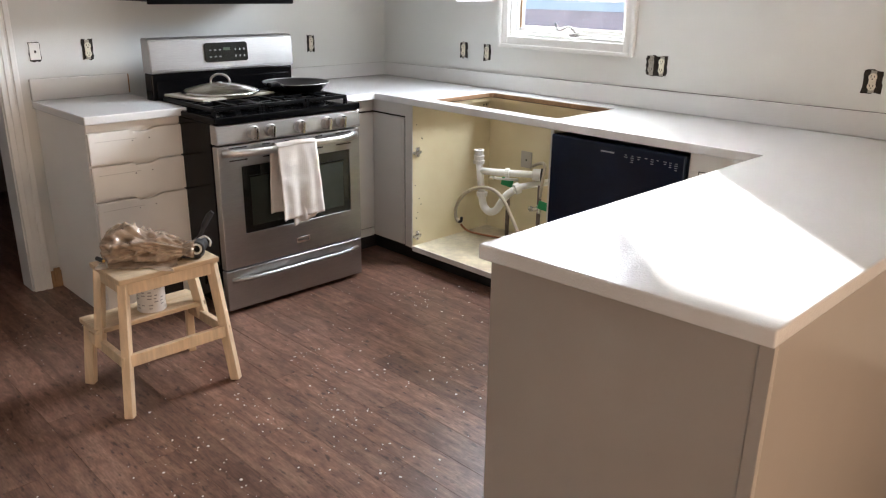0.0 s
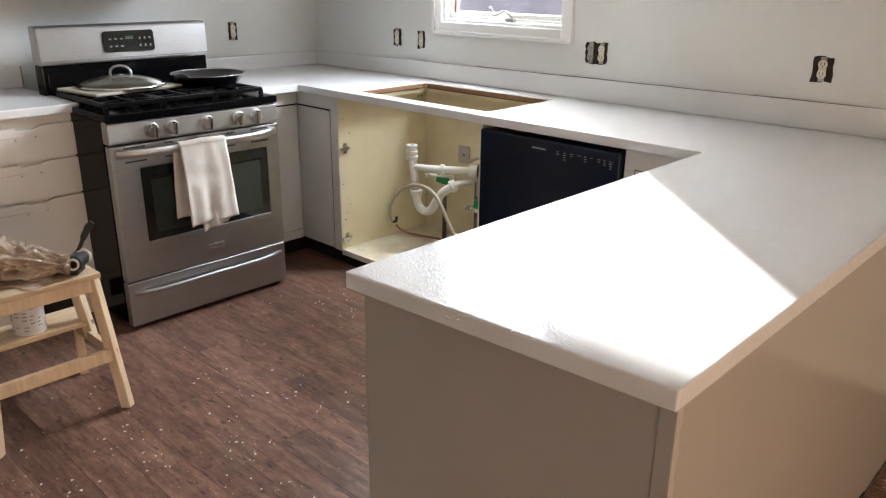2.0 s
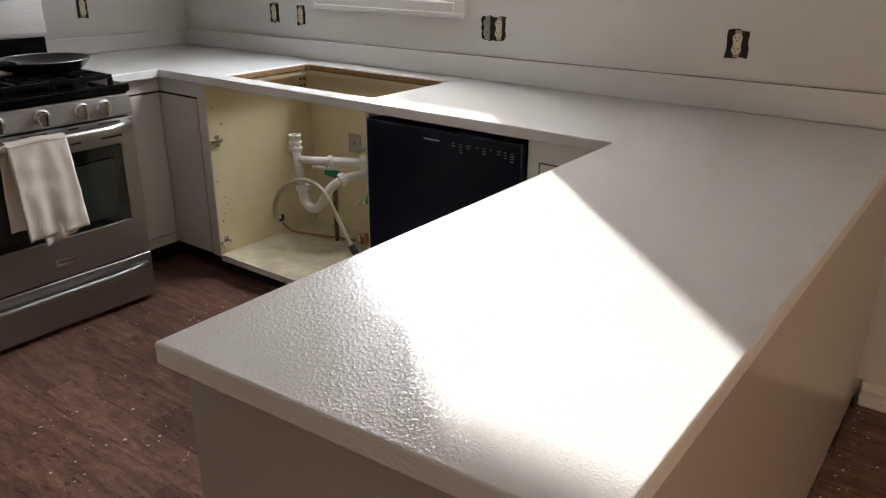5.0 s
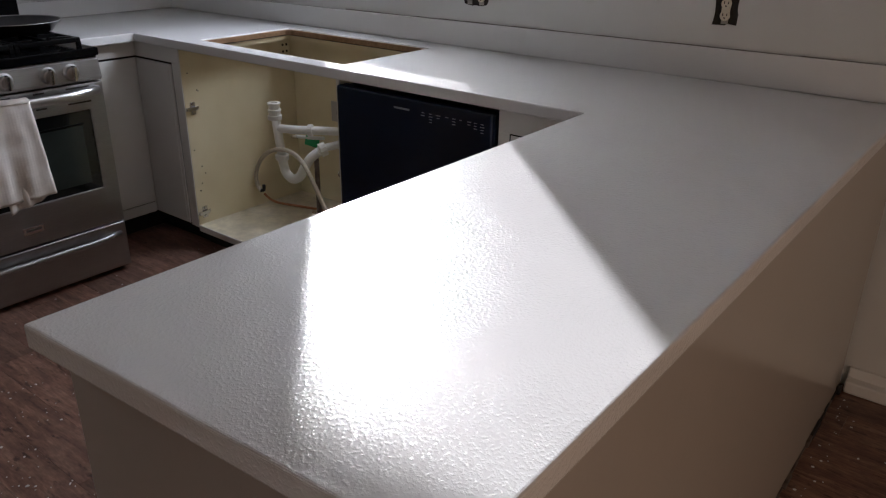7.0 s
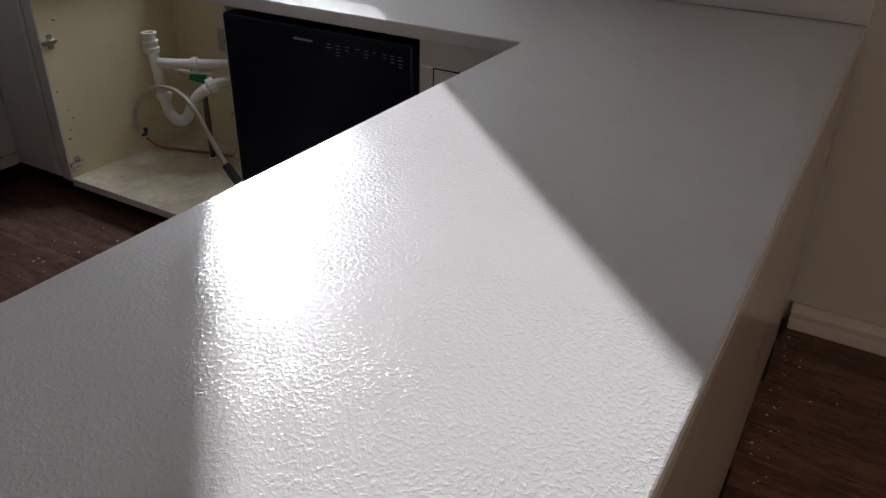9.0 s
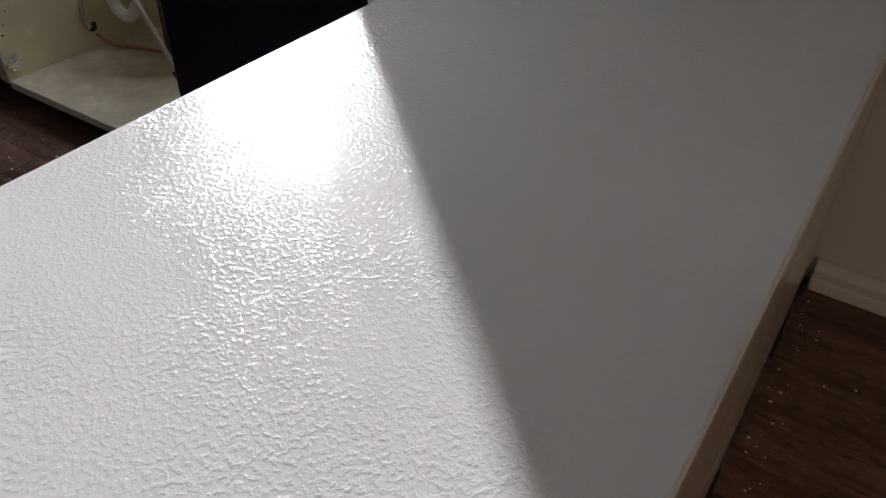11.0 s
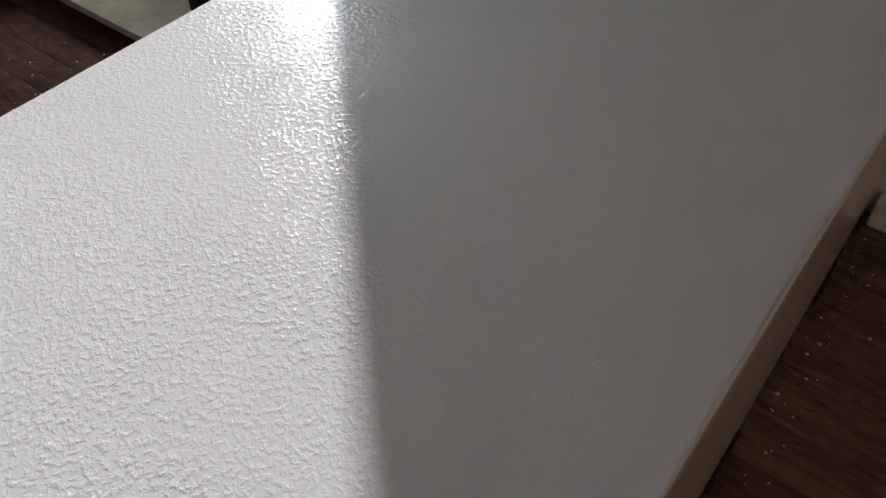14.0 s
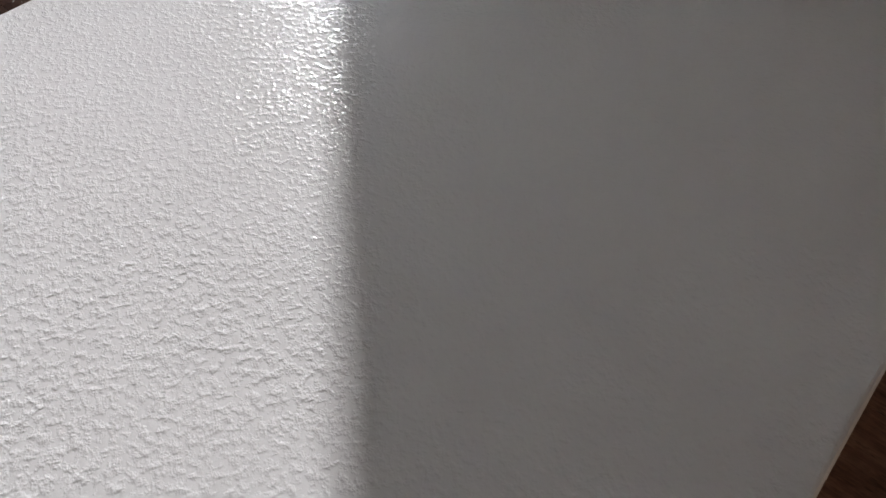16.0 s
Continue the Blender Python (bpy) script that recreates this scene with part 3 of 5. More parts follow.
bm = box(0.5985, 0.6000, -1.98, -1.80, 0.05, 0.13)
# no opening is cut; a dark patch gives its shade
part("vent_shade", bm, HOLE_SHADE, dc, "dark patch for the shaded opening in the plinth")

cc = thing("corner_cabinet", (0.4, -0.5, 0), "grey-white painted corner cabinet with a bent pair of doors", "cabinet")
bm = box(0.004, 0.648, -0.952, -0.004, 0.1, 0.877)
box(0.6485, 0.952, -0.636, -0.004, 0.1, 0.877, bm=bm)
part("carcass", bm, CAB, cc)
bm = box(0.6485, 0.660, -0.952, -0.6365, 0.815, 0.876, 0.002)
box(0.6605, 0.955, -0.650, -0.6365, 0.815, 0.876, 0.002, bm=bm)
part("top_rail", bm, CAB, cc)
part("door_leaf", box(0.6485, 0.662, -0.950, -0.653, 0.150, 0.806, 0.002), CAB, cc)
d2 = part("door_leaf", box(0.664, 0.918, -0.6525, -0.6365, 0.106, 0.806, 0.002), CAB, cc)
part("door_bead", box(0.898, 0.903, -0.6545, -0.6522, 0.112, 0.800, 0.001), CAB, d2)
# dark strips fill the door gaps to paint their shade
gp = box(0.6482, 0.6555, -0.950, -0.6375, 0.8062, 0.8148)
box(0.6560, 0.9245, -0.6465, -0.6368, 0.8062, 0.8148, bm=gp)
box(0.9185, 0.9248, -0.6465, -0.6368, 0.10, 0.8060, bm=gp)
box(0.6482, 0.6555, -0.950, -0.6535, 0.1462, 0.1498, bm=gp)
part("shadow_gap", gp, HOLE_SHADE, cc, "dark strips for the shade in the gaps round the doors")
part("stile", box(0.925, 0.955, -0.650, -0.6365, 0.10, 0.8145, 0.002), CAB, cc)
part("bottom_rail", box(0.6485, 0.660, -0.950, -0.653, 0.10, 0.146, 0.002), CAB, cc)
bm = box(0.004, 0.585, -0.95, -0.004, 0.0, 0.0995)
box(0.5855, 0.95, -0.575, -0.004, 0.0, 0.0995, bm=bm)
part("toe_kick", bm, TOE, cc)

sc = thing("sink_cabinet", (1.43, -0.3, 0), "open doorless sink base cabinet lined in cream with bare hinges", "cabinet")
part("side_panel", box(0.956, 0.984, -0.648, -0.02, 0.1, 0.877, 0.0015), CREAM, sc)
part("face_stile", box(0.956, 0.9835, -0.653, -0.6485, 0.1, 0.877, 0.0015), CAB, sc, "white painted face stile")
part("side_panel", box(1.886, 1.902, -0.648, -0.02, 0.1, 0.877, 0.0015), CREAM, sc)
part("face_stile", box(1.8865, 1.902, -0.653, -0.6485, 0.1, 0.877, 0.0015), CAB, sc, "white painted face stile")
part("back_panel", box(0.985, 1.885, -0.048, -0.03, 0.1, 0.877), CREAM, sc)
part("bottom_panel", box(0.985, 1.885, -0.648, -0.0485, 0.092, 0.112, 0.001), CREAMDIRT, sc, "cream shelf with grey water stains")
part("bottom_rail", box(0.985, 1.885, -0.653, -0.6485, 0.084, 0.112, 0.0015), CAB, sc, "white painted bottom rail")
part("rear_cleat", box(0.985, 1.885, -0.066, -0.0485, 0.78, 0.865, 0.001), CREAM, sc)
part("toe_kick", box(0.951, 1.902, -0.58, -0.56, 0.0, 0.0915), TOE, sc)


def hinge(z):
    h = box(0.9842, 0.988, -0.642, -0.586, z - 0.006, z + 0.006, 0.002)
    box(0.9842, 0.9875, -0.628, -0.602, z - 0.026, z + 0.026, 0.002, bm=h)
    box(0.988, 0.998, -0.650, -0.598, z - 0.008, z + 0.008, 0.003, bm=h)
    lathe([(0, 0), (0.005, 0), (0.005, 0.004), (0, 0.004)], Matrix.Translation((0.9875, -0.615, z + 0.018)) @ Matrix.Rotation(radians(90), 4, "Y"), 10, bm=h)
    lathe([(0, 0), (0.005, 0), (0.005, 0.004), (0, 0.004)], Matrix.Translation((0.9875, -0.615, z - 0.018)) @ Matrix.Rotation(radians(90), 4, "Y"), 10, bm=h)
    return h


part("hinge", hinge(0.628), CHROME, sc, "steel cabinet hinge with no door")
part("hinge", hinge(0.165), CHROME, sc, "steel cabinet hinge with no door")
random.seed(4)
for k in range(9):
    y, z = -0.635 + random.random() * 0.06, 0.2 + random.random() * 0.62
    part("screw_hole", lathe([(0, 0), (0.003, 0), (0.003, 0.0006), (0, 0.0006)], Matrix.Translation((0.9842, y, z)) @ Matrix.Rotation(radians(90), 4, "Y"), 8), HOLE_SHADE, sc)
for k in range(4):
    part("screw_hole", lathe([(0, 0), (0.006, 0), (0.006, 0.0006), (0, 0.0006)], Matrix.Translation((0.9842, -0.105 + 0.022 * (k % 2), 0.80 + 0.03 * (k // 2))) @ Matrix.Rotation(radians(90), 4, "Y"), 8), HOLE_SHADE, sc)

dw = thing("dishwasher", (2.22, -0.35, 0), "black built-in dishwasher with a plain closed door", "dishwasher")
part("tub", box(1.906, 2.546, -0.62, -0.03, 0.1, 0.855), BLACKMATT, dw)
part("door_panel", box(1.906, 2.546, -0.672, -0.621, 0.105, 0.862, 0.010, 4), NAVY, dw)
part("kick_plate", box(1.908, 2.544, -0.60, -0.585, 0.0, 0.0995), TOE, dw)
leg = part("legend_strip", box(1.95, 2.53, -0.6728, -0.6722, 0.79, 0.835), NAVY, dw)


def bars(rows, y, parent, mat, name="legend_bar"):
    for bx0, bx1, bz0, bz1 in rows:
        part(name, box(bx0, bx1, y - 0.0006, y, bz0, bz1), mat, parent)


bars([(2.165, 2.230, 0.824, 0.830)], -0.6729, leg, LEGEND)
random.seed(8)
rows = []
for k, bx in enumerate((2.285, 2.315, 2.345, 2.378, 2.405, 2.43, 2.462, 2.485, 2.51)):
    for q in range((2, 4, 2, 1, 3, 1, 2, 3, 4)[k]):
        w = 0.009 + 0.007 * random.random()
        rows.append((bx - w / 2, bx + w / 2, 0.826 - q * 0.0085, 0.8282 - q * 0.0085))
bars(rows, -0.6729, leg, LEGEND)

fc = thing("filler_cabinet", (2.69, -0.3, 0), "narrow white painted base cabinet beside the dishwasher", "cabinet")
part("carcass", box(2.552, 2.80, -0.636, -0.004, 0.1, 0.877), CAB, fc)
bm = box(2.552, 2.822, -0.650, -0.6365, 0.8096, 0.876, 0.002)
box(2.552, 2.5918, -0.650, -0.6365, 0.10, 0.8094, 0.002, bm=bm)
part("face_frame", bm, CAB, fc)
part("door_panel", box(2.5955, 2.80, -0.651, -0.6365, 0.11, 0.806, 0.002), CAB, fc)
# this door's gap shade is painted by dark strips as well
bm = box(2.5922, 2.80, -0.6505, -0.6368, 0.8062, 0.8092)
box(2.5922, 2.5952, -0.6505, -0.6368, 0.11, 0.8060, bm=bm)
part("shadow_gap", bm, HOLE_SHADE, fc, "dark strips for the shade in the gap round the door")
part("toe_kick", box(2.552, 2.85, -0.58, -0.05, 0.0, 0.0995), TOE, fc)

pc = thing("peninsula_cabinet", (3.15, -1.3, 0), "putty-white painted peninsula cabinet with a plain end panel", "cabinet")
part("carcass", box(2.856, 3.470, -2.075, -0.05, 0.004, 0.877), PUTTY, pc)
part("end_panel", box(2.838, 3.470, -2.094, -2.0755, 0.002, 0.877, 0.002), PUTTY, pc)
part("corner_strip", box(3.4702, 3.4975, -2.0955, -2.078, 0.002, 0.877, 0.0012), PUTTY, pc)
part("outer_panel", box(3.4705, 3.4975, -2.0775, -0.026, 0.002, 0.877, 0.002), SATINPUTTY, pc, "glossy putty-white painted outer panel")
random.seed(31)
y = -2.06
while y < -0.08:
    w = random.uniform(0.03, 0.12)
    dark = random.random() < 0.6
    part("base_caulk", box(3.4978, 3.4978 + random.uniform(0.003, 0.011), y, y + w, 0.0005, random.uniform(0.006, 0.020), 0.001, 1), TOE if dark else CAULK, pc, "ragged dirty caulk along the floor")
    y += w + 0.001
# solid dark block in place of a hole, coloured as its shade
part("corner_shade", box(3.4978, 3.512, -0.079, -0.054, 0.0005, 0.030, 0.003, 1), TOE, pc, "dark block for the shaded hole in the corner at the baseboard")
for k in range(3):
    ya, yb = -2.070 + k * 0.46, -2.070 + k * 0.46 + 0.452
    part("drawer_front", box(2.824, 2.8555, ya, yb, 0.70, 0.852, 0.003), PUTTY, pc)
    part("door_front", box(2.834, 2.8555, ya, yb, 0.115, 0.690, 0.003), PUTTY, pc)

# wall units, mostly above the view
wc = thing("wall_cabinet", (0.5, -0.17, 1.385), "white painted wall cabinet beside the window", "wall cabinet")
part("carcass", box(0.004, 0.966, -0.318, -0.003, 1.388, 2.15, 0.003), CAB, wc)
part("door_leaf", box(0.42, 0.962, -0.338, -0.319, 1.394, 2.14, 0.003), CAB, wc)
mw = thing("range_hood", (0.2, -1.35, 1.36), "black range hood over the stove", "range hood")
part("hood_body", box(0.004, 0.385, -1.735, -0.965, 1.378, 1.78, 0.006), BLACKMATT, mw)
part("hood_lip", box(0.386, 0.405, -1.740, -0.960, 1.366, 1.44, 0.005), BLACK, mw)
part("grease_filter", box(0.06, 0.34, -1.62, -1.08, 1.370, 1.3775), STEEL, mw)

# ---------------------------------------------------------------- the range, drawn out from the wall
SY0, SY1, SF = -1.742, -0.962, 0.925
stove = thing("gas_range", (0.6, -1.35, 0), "stainless steel gas range with black sides, pulled out from the wall", "stove")
part("side_panel", box(0.285, SF - 0.045, SY0, SY0 + 0.006, 0.03, 0.885, 0.002), BLACK, stove, "black enamel side")
part("side_panel", box(0.285, SF - 0.045, SY1 - 0.006, SY1, 0.03, 0.885, 0.002), BLACK, stove, "black enamel side")
part("oven_box", box(0.285, SF - 0.046, SY0 + 0.0065, SY1 - 0.0065, 0.03, 0.884), BLACKMATT, stove)
for y in (SY0 + 0.05, SY1 - 0.05):
    for x in (0.33, 0.83):
        part("levelling_foot", lathe([(0, 0), (0.018, 0), (0.018, 0.008), (0.008, 0.010), (0.008, 0.0295), (0, 0.0295)], (x, y, 0), 12), BLACKMATT, stove)
ct = part("cooktop", box(0.285, SF + 0.012, SY0 - 0.004, SY1 + 0.004, 0.8855, 0.916, 0.008, 3), BLACK, stove, "black enamel cooktop")
bm = box(0.287, 0.36, SY0, SY1, 0.917, 1.052, 0.006)
box(0.355, 0.366, SY0 + 0.02, SY1 - 0.02, 0.93, 1.02, 0.004, bm=bm)
part("rear_riser", bm, BLACK, stove, "black enamel riser")
# slanted back guard
b = bmesh.new()
prof = [(0.287, 1.053), (0.372, 1.053), (0.376, 1.066), (0.366, 1.205), (0.354, 1.214), (0.287, 1.214)]
ra = [b.verts.new((x, SY0 - 0.004, z)) for x, z in prof]
rb = [b.verts.new((x, SY1 + 0.004, z)) for x, z in prof]
b.faces.new(ra)
b.faces.new(rb)
for k in range(len(prof)):
    b.faces.new((ra[k], rb[k], rb[(k + 1) % len(prof)], ra[(k + 1) % len(prof)]))
bmesh.ops.recalc_face_normals(b, faces=b.faces)
bmesh.ops.bevel(b, geom=b.edges[:], offset=0.004, segments=2, affect="EDGES")
guard = part("back_guard", b, STEEL, stove, "brushed steel back guard")
slope = Matrix.Translation((0.3728, -1.350, 1.139)) @ Matrix.Rotation(math.atan2(-0.010, 0.139), 4, "Y")
def rounded_panel(d0, d1, hy, hz, r, n=6):
    bm = bmesh.new()
    rim = []
    for sy, sz, a0 in ((1, 1, 0), (-1, 1, 90), (-1, -1, 180), (1, -1, 270)):
        for k in range(n + 1):
            a = radians(a0 + 90 * k / n)
            rim.append((sy * (hy - r) + r * math.cos(a), sz * (hz - r) + r * math.sin(a)))
    lo = [bm.verts.new((d0, u, w)) for u, w in rim]
    hi = [bm.verts.new((d1, u, w)) for u, w in rim]
    bm.faces.new(hi)
    bm.faces.new(lo[::-1])
    for k in range(len(rim)):
        q = (k + 1) % len(rim)
        bm.faces.new((lo[k], lo[q], hi[q], hi[k]))
    return bm


disp = part("control_display", moved(rounded_panel(-0.002, 0.0045, 0.118, 0.046, 0.014), slope), OVENGLASS, guard, "black glass clock panel")
for k in range(3):
    for q in range(2):
        part("touch_mark", moved(box(0.0046, 0.0050, -0.094 + k * 0.026, -0.082 + k * 0.026, -0.024 + q * 0.032, -0.018 + q * 0.032), slope), DIMLEGEND, guard)
        part("touch_mark", moved(box(0.0046, 0.0050, 0.046 + k * 0.024, 0.054 + k * 0.024, -0.026 + q * 0.032, -0.016 + q * 0.032), slope), DIMLEGEND, guard)
part("clock_digits", moved(box(0.0046, 0.0050, -0.018, 0.020, 0.008, 0.022), slope), GREENLED, guard)

# burners and grates
for bx in (0.50, 0.77):
    for by in (-1.58, -1.352, -1.12):
        if by == -1.352 and bx > 0.6:
            continue
        c = lathe([(0, 0), (0.050, 0), (0.050, 0.010), (0.034, 0.012), (0.034, 0.018), (0.038, 0.019), (0.036, 0.025), (0, 0.027)], (bx, by, 0.9165), 24)
        part("burner", c, BLACKMATT, stove, smooth=False)
for gy0, gy1 in ((-1.715, -1.475), (-1.468, -1.236), (-1.229, -0.989)):
    gm = None
    for y in (gy0 + 0.006, gy1 - 0.006):
        gm = box(0.405, 0.872, y - 0.008, y + 0.008, 0.931, 0.949, 0.004, bm=gm)
    for x in (0.411, 0.64, 0.866):
        gm = box(x - 0.008, x + 0.008, gy0 + 0.014, gy1 - 0.014, 0.931, 0.949, 0.004, bm=gm)
    ym = (gy0 + gy1) / 2
    for x in (0.46, 0.565, 0.71, 0.815):
        gm = beam((x, gy0 + 0.012, 0.940), (x, ym - 0.035, 0.944), 0.014, 0.016, bm=gm)
        gm = beam((x, gy1 - 0.012, 0.940), (x, ym + 0.035, 0.944), 0.014, 0.016, bm=gm)
    gm = box(0.417, 0.860, ym - 0.007, ym + 0.007, 0.933, 0.951, 0.004, bm=gm)
    for x in (0.411, 0.64, 0.866):
        for y in (gy0 + 0.006, gy1 - 0.006):
            gm = beam((x, y, 0.9165), (x, y, 0.936), 0.016, 0.016, bm=gm)
    part("grate", gm, BLACKMATT, stove, "cast iron grate")

# control panel with knobs
b = bmesh.new()
prof = [(SF - 0.044, 0.884), (SF - 0.002, 0.884), (SF + 0.006, 0.876), (SF + 0.016, 0.806), (SF + 0.010, 0.797), (SF - 0.044, 0.797)]
ra = [b.verts.new((x, SY0, z)) for x, z in prof]
rb = [b.verts.new((x, SY1, z)) for x, z in prof]
b.faces.new(ra)
b.faces.new(rb)
for k in range(len(prof)):
    b.faces.new((ra[k], rb[k], rb[(k + 1) % len(prof)], ra[(k + 1) % len(prof)]))
bmesh.ops.recalc_face_normals(b, faces=b.faces)
bmesh.ops.bevel(b, geom=b.edges[:], offset=0.003, segments=2, affect="EDGES")
panel = part("control_panel", b, STEEL, stove, "brushed steel control panel")
for y in (-1.565, -1.478, -1.318, -1.166, -1.080):
    face = Matrix.Translation((SF + 0.0115, y, 0.840)) @ Matrix.Rotation(radians(90 + 7), 4, "Y")
    kn = part("knob", lathe([(0, 0), (0.029, 0), (0.031, 0.004), (0.026, 0.011), (0.0235, 0.022), (0.020, 0.025), (0, 0.026)], face, 24), SATIN, panel, "steel burner knob")
    part("grip", moved(box(-0.027, 0.027, -0.0065, 0.0065, 0.016, 0.040, 0.003), face), CHROME, panel)

# oven door
DZ0, DZ1 = 0.222, 0.790
WY0, WY1, WZ0, WZ1 = -1.628, -1.026, 0.378, 0.690
dm = slab([SY0, WY0, WY1, SY1], [DZ0, WZ0, WZ1, DZ1], lambda i, j: not (i == 1 and j == 1), 0, 0.042, 0.004, 2)
for v in dm.verts:
    u, w, d = v.co
    v.co = (SF - 0.036 + d, u, w)
odoor = part("oven_door", dm, STEEL, stove, "brushed steel oven door")
part("oven_window", box(SF - 0.030, SF + 0.0015, WY0 - 0.001, WY1 + 0.001, WZ0 - 0.001, WZ1 + 0.001), OVENGLASS, odoor, "dark glass oven window")
part("inner_glass", box(SF + 0.0005, SF + 0.0022, WY0 + 0.040, WY1 - 0.040, WZ0 + 0.030, WZ1 - 0.055), INNERGLASS, odoor, "inner oven glass, tinted greenish for its reflection")
bm = box(SF + 0.0015, SF + 0.004, WY0 + 0.035, WY1 - 0.035, WZ1 - 0.05, WZ1 - 0.046)
part("window_line", bm, BLACKMATT, odoor)
for z in (DZ1 - 0.012, DZ1 - 0.068):
    for k in range(5):
        y = SY0 + 0.10 + k * 0.145
        part("vent_slot", box(SF + 0.0055, SF + 0.0068, y - (0.045 if k % 2 == 0 else 0.02), y + (0.045 if k % 2 == 0 else 0.02), z - 0.003, z + 0.003), HOLE_SHADE, odoor)
hp = []
for k in range(17):
    t = k / 16
    hp.append((SF + 0.008 + 0.052 * min(1, math.sin(math.pi * t) * 2.2) ** 0.8 * (0.9 + 0.1 * math.sin(math.pi * t)), SY0 + 0.022 + (SY1 - SY0 - 0.044) * t, 0.760))
b = tube(hp, 0.0125, 14)
for v in b.verts:
    v.co.z = 0.760 + (v.co.z - 0.760) * 1.35
part("door_handle", b, SATIN, odoor, "curved steel door handle", smooth=True)
part("badge", box(SF + 0.0055, SF + 0.009, -1.362, -1.284, 0.272, 0.300, 0.002), CHROME, odoor, "small plain steel badge")
part("badge_bar", box(SF + 0.009, SF + 0.0096, -1.352, -1.294, 0.283, 0.292), STEEL, odoor)
# storage drawer
drw = part("storage_drawer", box(SF - 0.036, SF + 0.004, SY0, SY1, 0.022, 0.214, 0.005, 3), STEEL, stove, "brushed steel storage drawer")
hp = []
for k in range(17):
    t = k / 16
    hp.append((SF + 0.004 + 0.026 * min(1, math.sin(math.pi * t) * 2.0), SY0 + 0.025 + (SY1 - SY0 - 0.05) * t, 0.168))
b = tube(hp, 0.011, 12)
part("drawer_handle", b, STEEL, drw, "curved steel drawer handle", smooth=True)


# towel over the oven handle
def cloth(y0, y1, ztop, zbot0, zbot1, xf, seed, name, parent, skew=0.0):
    b = bmesh.new()
    nu, nv = 22, 34
    rows2 = []
    for j in range(nv + 1):
        t = j / nv
        r = []
        for i in range(nu + 1):
            s = i / nu
            zb = zbot0 + (zbot1 - zbot0) * s
            z = ztop + (zb - ztop) * t
            flare = 1 + 0.06 * t
            ymid = (y0 + y1) / 2 + skew * t
            y = ymid + (s - 0.5) * (y1 - y0) * flare
            fold = 0.007 * math.sin(7.0 * s + seed + 1.2 * t) * t + 0.004 * math.sin(17 * s + 3 * seed) * t + 0.004 * noise.noise((s * 5, t * 6, seed))
            r.append(b.verts.new((xf + fold + 0.006 * t, y, z)))
        rows2.append(r)
    for j in range(nv):
        for i in range(nu):
            b.faces.new((rows2[j][i], rows2[j][i + 1], rows2[j + 1][i + 1], rows2[j + 1][i]))
    bmesh.ops.recalc_face_normals(b, faces=b.faces)
    bmesh.ops.solidify(b, geom=b.faces[:], thickness=0.005)
    return part(name, b, TOWEL, parent, smooth=True)


tw = thing("dish_towel", (0.99, -1.39, 0.4), "off-white cotton dish towel draped over the oven handle", "towel")
cloth(-1.487, -1.277, 0.778, 0.425, 0.432, 1.006, 1.0, "front_fall", tw, skew=0.022)
cloth(-1.43, -1.30, 0.70, 0.388, 0.424, 0.999, 2.2, "inner_fall", tw, skew=0.02)
cloth(-1.495, -1.30, 0.770, 0.455, 0.47, 0.957, 3.1, "back_fall", tw, skew=-0.004)
b = bmesh.new()
prev = None
for k in range(9):
    a = math.pi * k / 8
    cur = [b.verts.new((0.984 + 0.0245 * math.cos(a), y, 0.774 + 0.013 * math.sin(a) + 0.002 * math.sin(40 * y))) for y in np.linspace(-1.488, -1.276, 12)]
    if prev:
        for i in range(11):
            b.faces.new((prev[i], prev[i + 1], cur[i + 1], cur[i]))
    prev = cur
bmesh.ops.solidify(b, geom=b.faces[:], thickness=0.005)
part("fold_over", b, TOWEL, tw, smooth=True)

# things on the range
sv = thing("serving_board", (0.53, -1.44, 0.955), "pale rectangular board lying on the burner grates", "board")
part("board_body", moved(box(-0.150, 0.150, -0.210, 0.210, 0.0, 0.012, 0.005, 3), pose(0.51, -1.475, 0.9495, 0, 0, 8)), PLATE, sv)
ld = thing("pot_lid", (0.47, -1.44, 0.972), "domed glass pot lid with a steel rim and handle", "pot lid")
LID = (0.50, -1.465, 0.963)
part("glass_dome", lathe([(0.178, 0.008), (0.162, 0.018), (0.11, 0.032), (0.06, 0.043), (0.0, 0.047), (0.0, 0.044), (0.06, 0.040), (0.11, 0.029), (0.162, 0.015), (0.174, 0.006), (0.178, 0.008)], LID, 48), LIDGLASS, ld, smooth=True)
part("rim", lathe([(0.173, 0.0), (0.186, 0.0), (0.188, 0.006), (0.180, 0.012), (0.171, 0.010), (0.173, 0.0)], LID, 48), CHROME, ld, smooth=True)
part("lid_handle", tube([(LID[0] - 0.028, LID[1] - 0.034, LID[2] + 0.042), (LID[0] - 0.026, LID[1] - 0.032, LID[2] + 0.065), (LID[0] - 0.010, LID[1] - 0.014, LID[2] + 0.082), (LID[0] + 0.010, LID[1] + 0.014, LID[2] + 0.082), (LID[0] + 0.026, LID[1] + 0.032, LID[2] + 0.065), (LID[0] + 0.028, LID[1] + 0.034, LID[2] + 0.042)], 0.0055, 10, smooth_steps=5), SATIN, ld, smooth=True)
part("handle_plate", lathe([(0, 0.0465), (0.016, 0.044), (0.016, 0.047), (0.008, 0.050), (0, 0.050)], LID, 24), CHROME, ld, smooth=True)

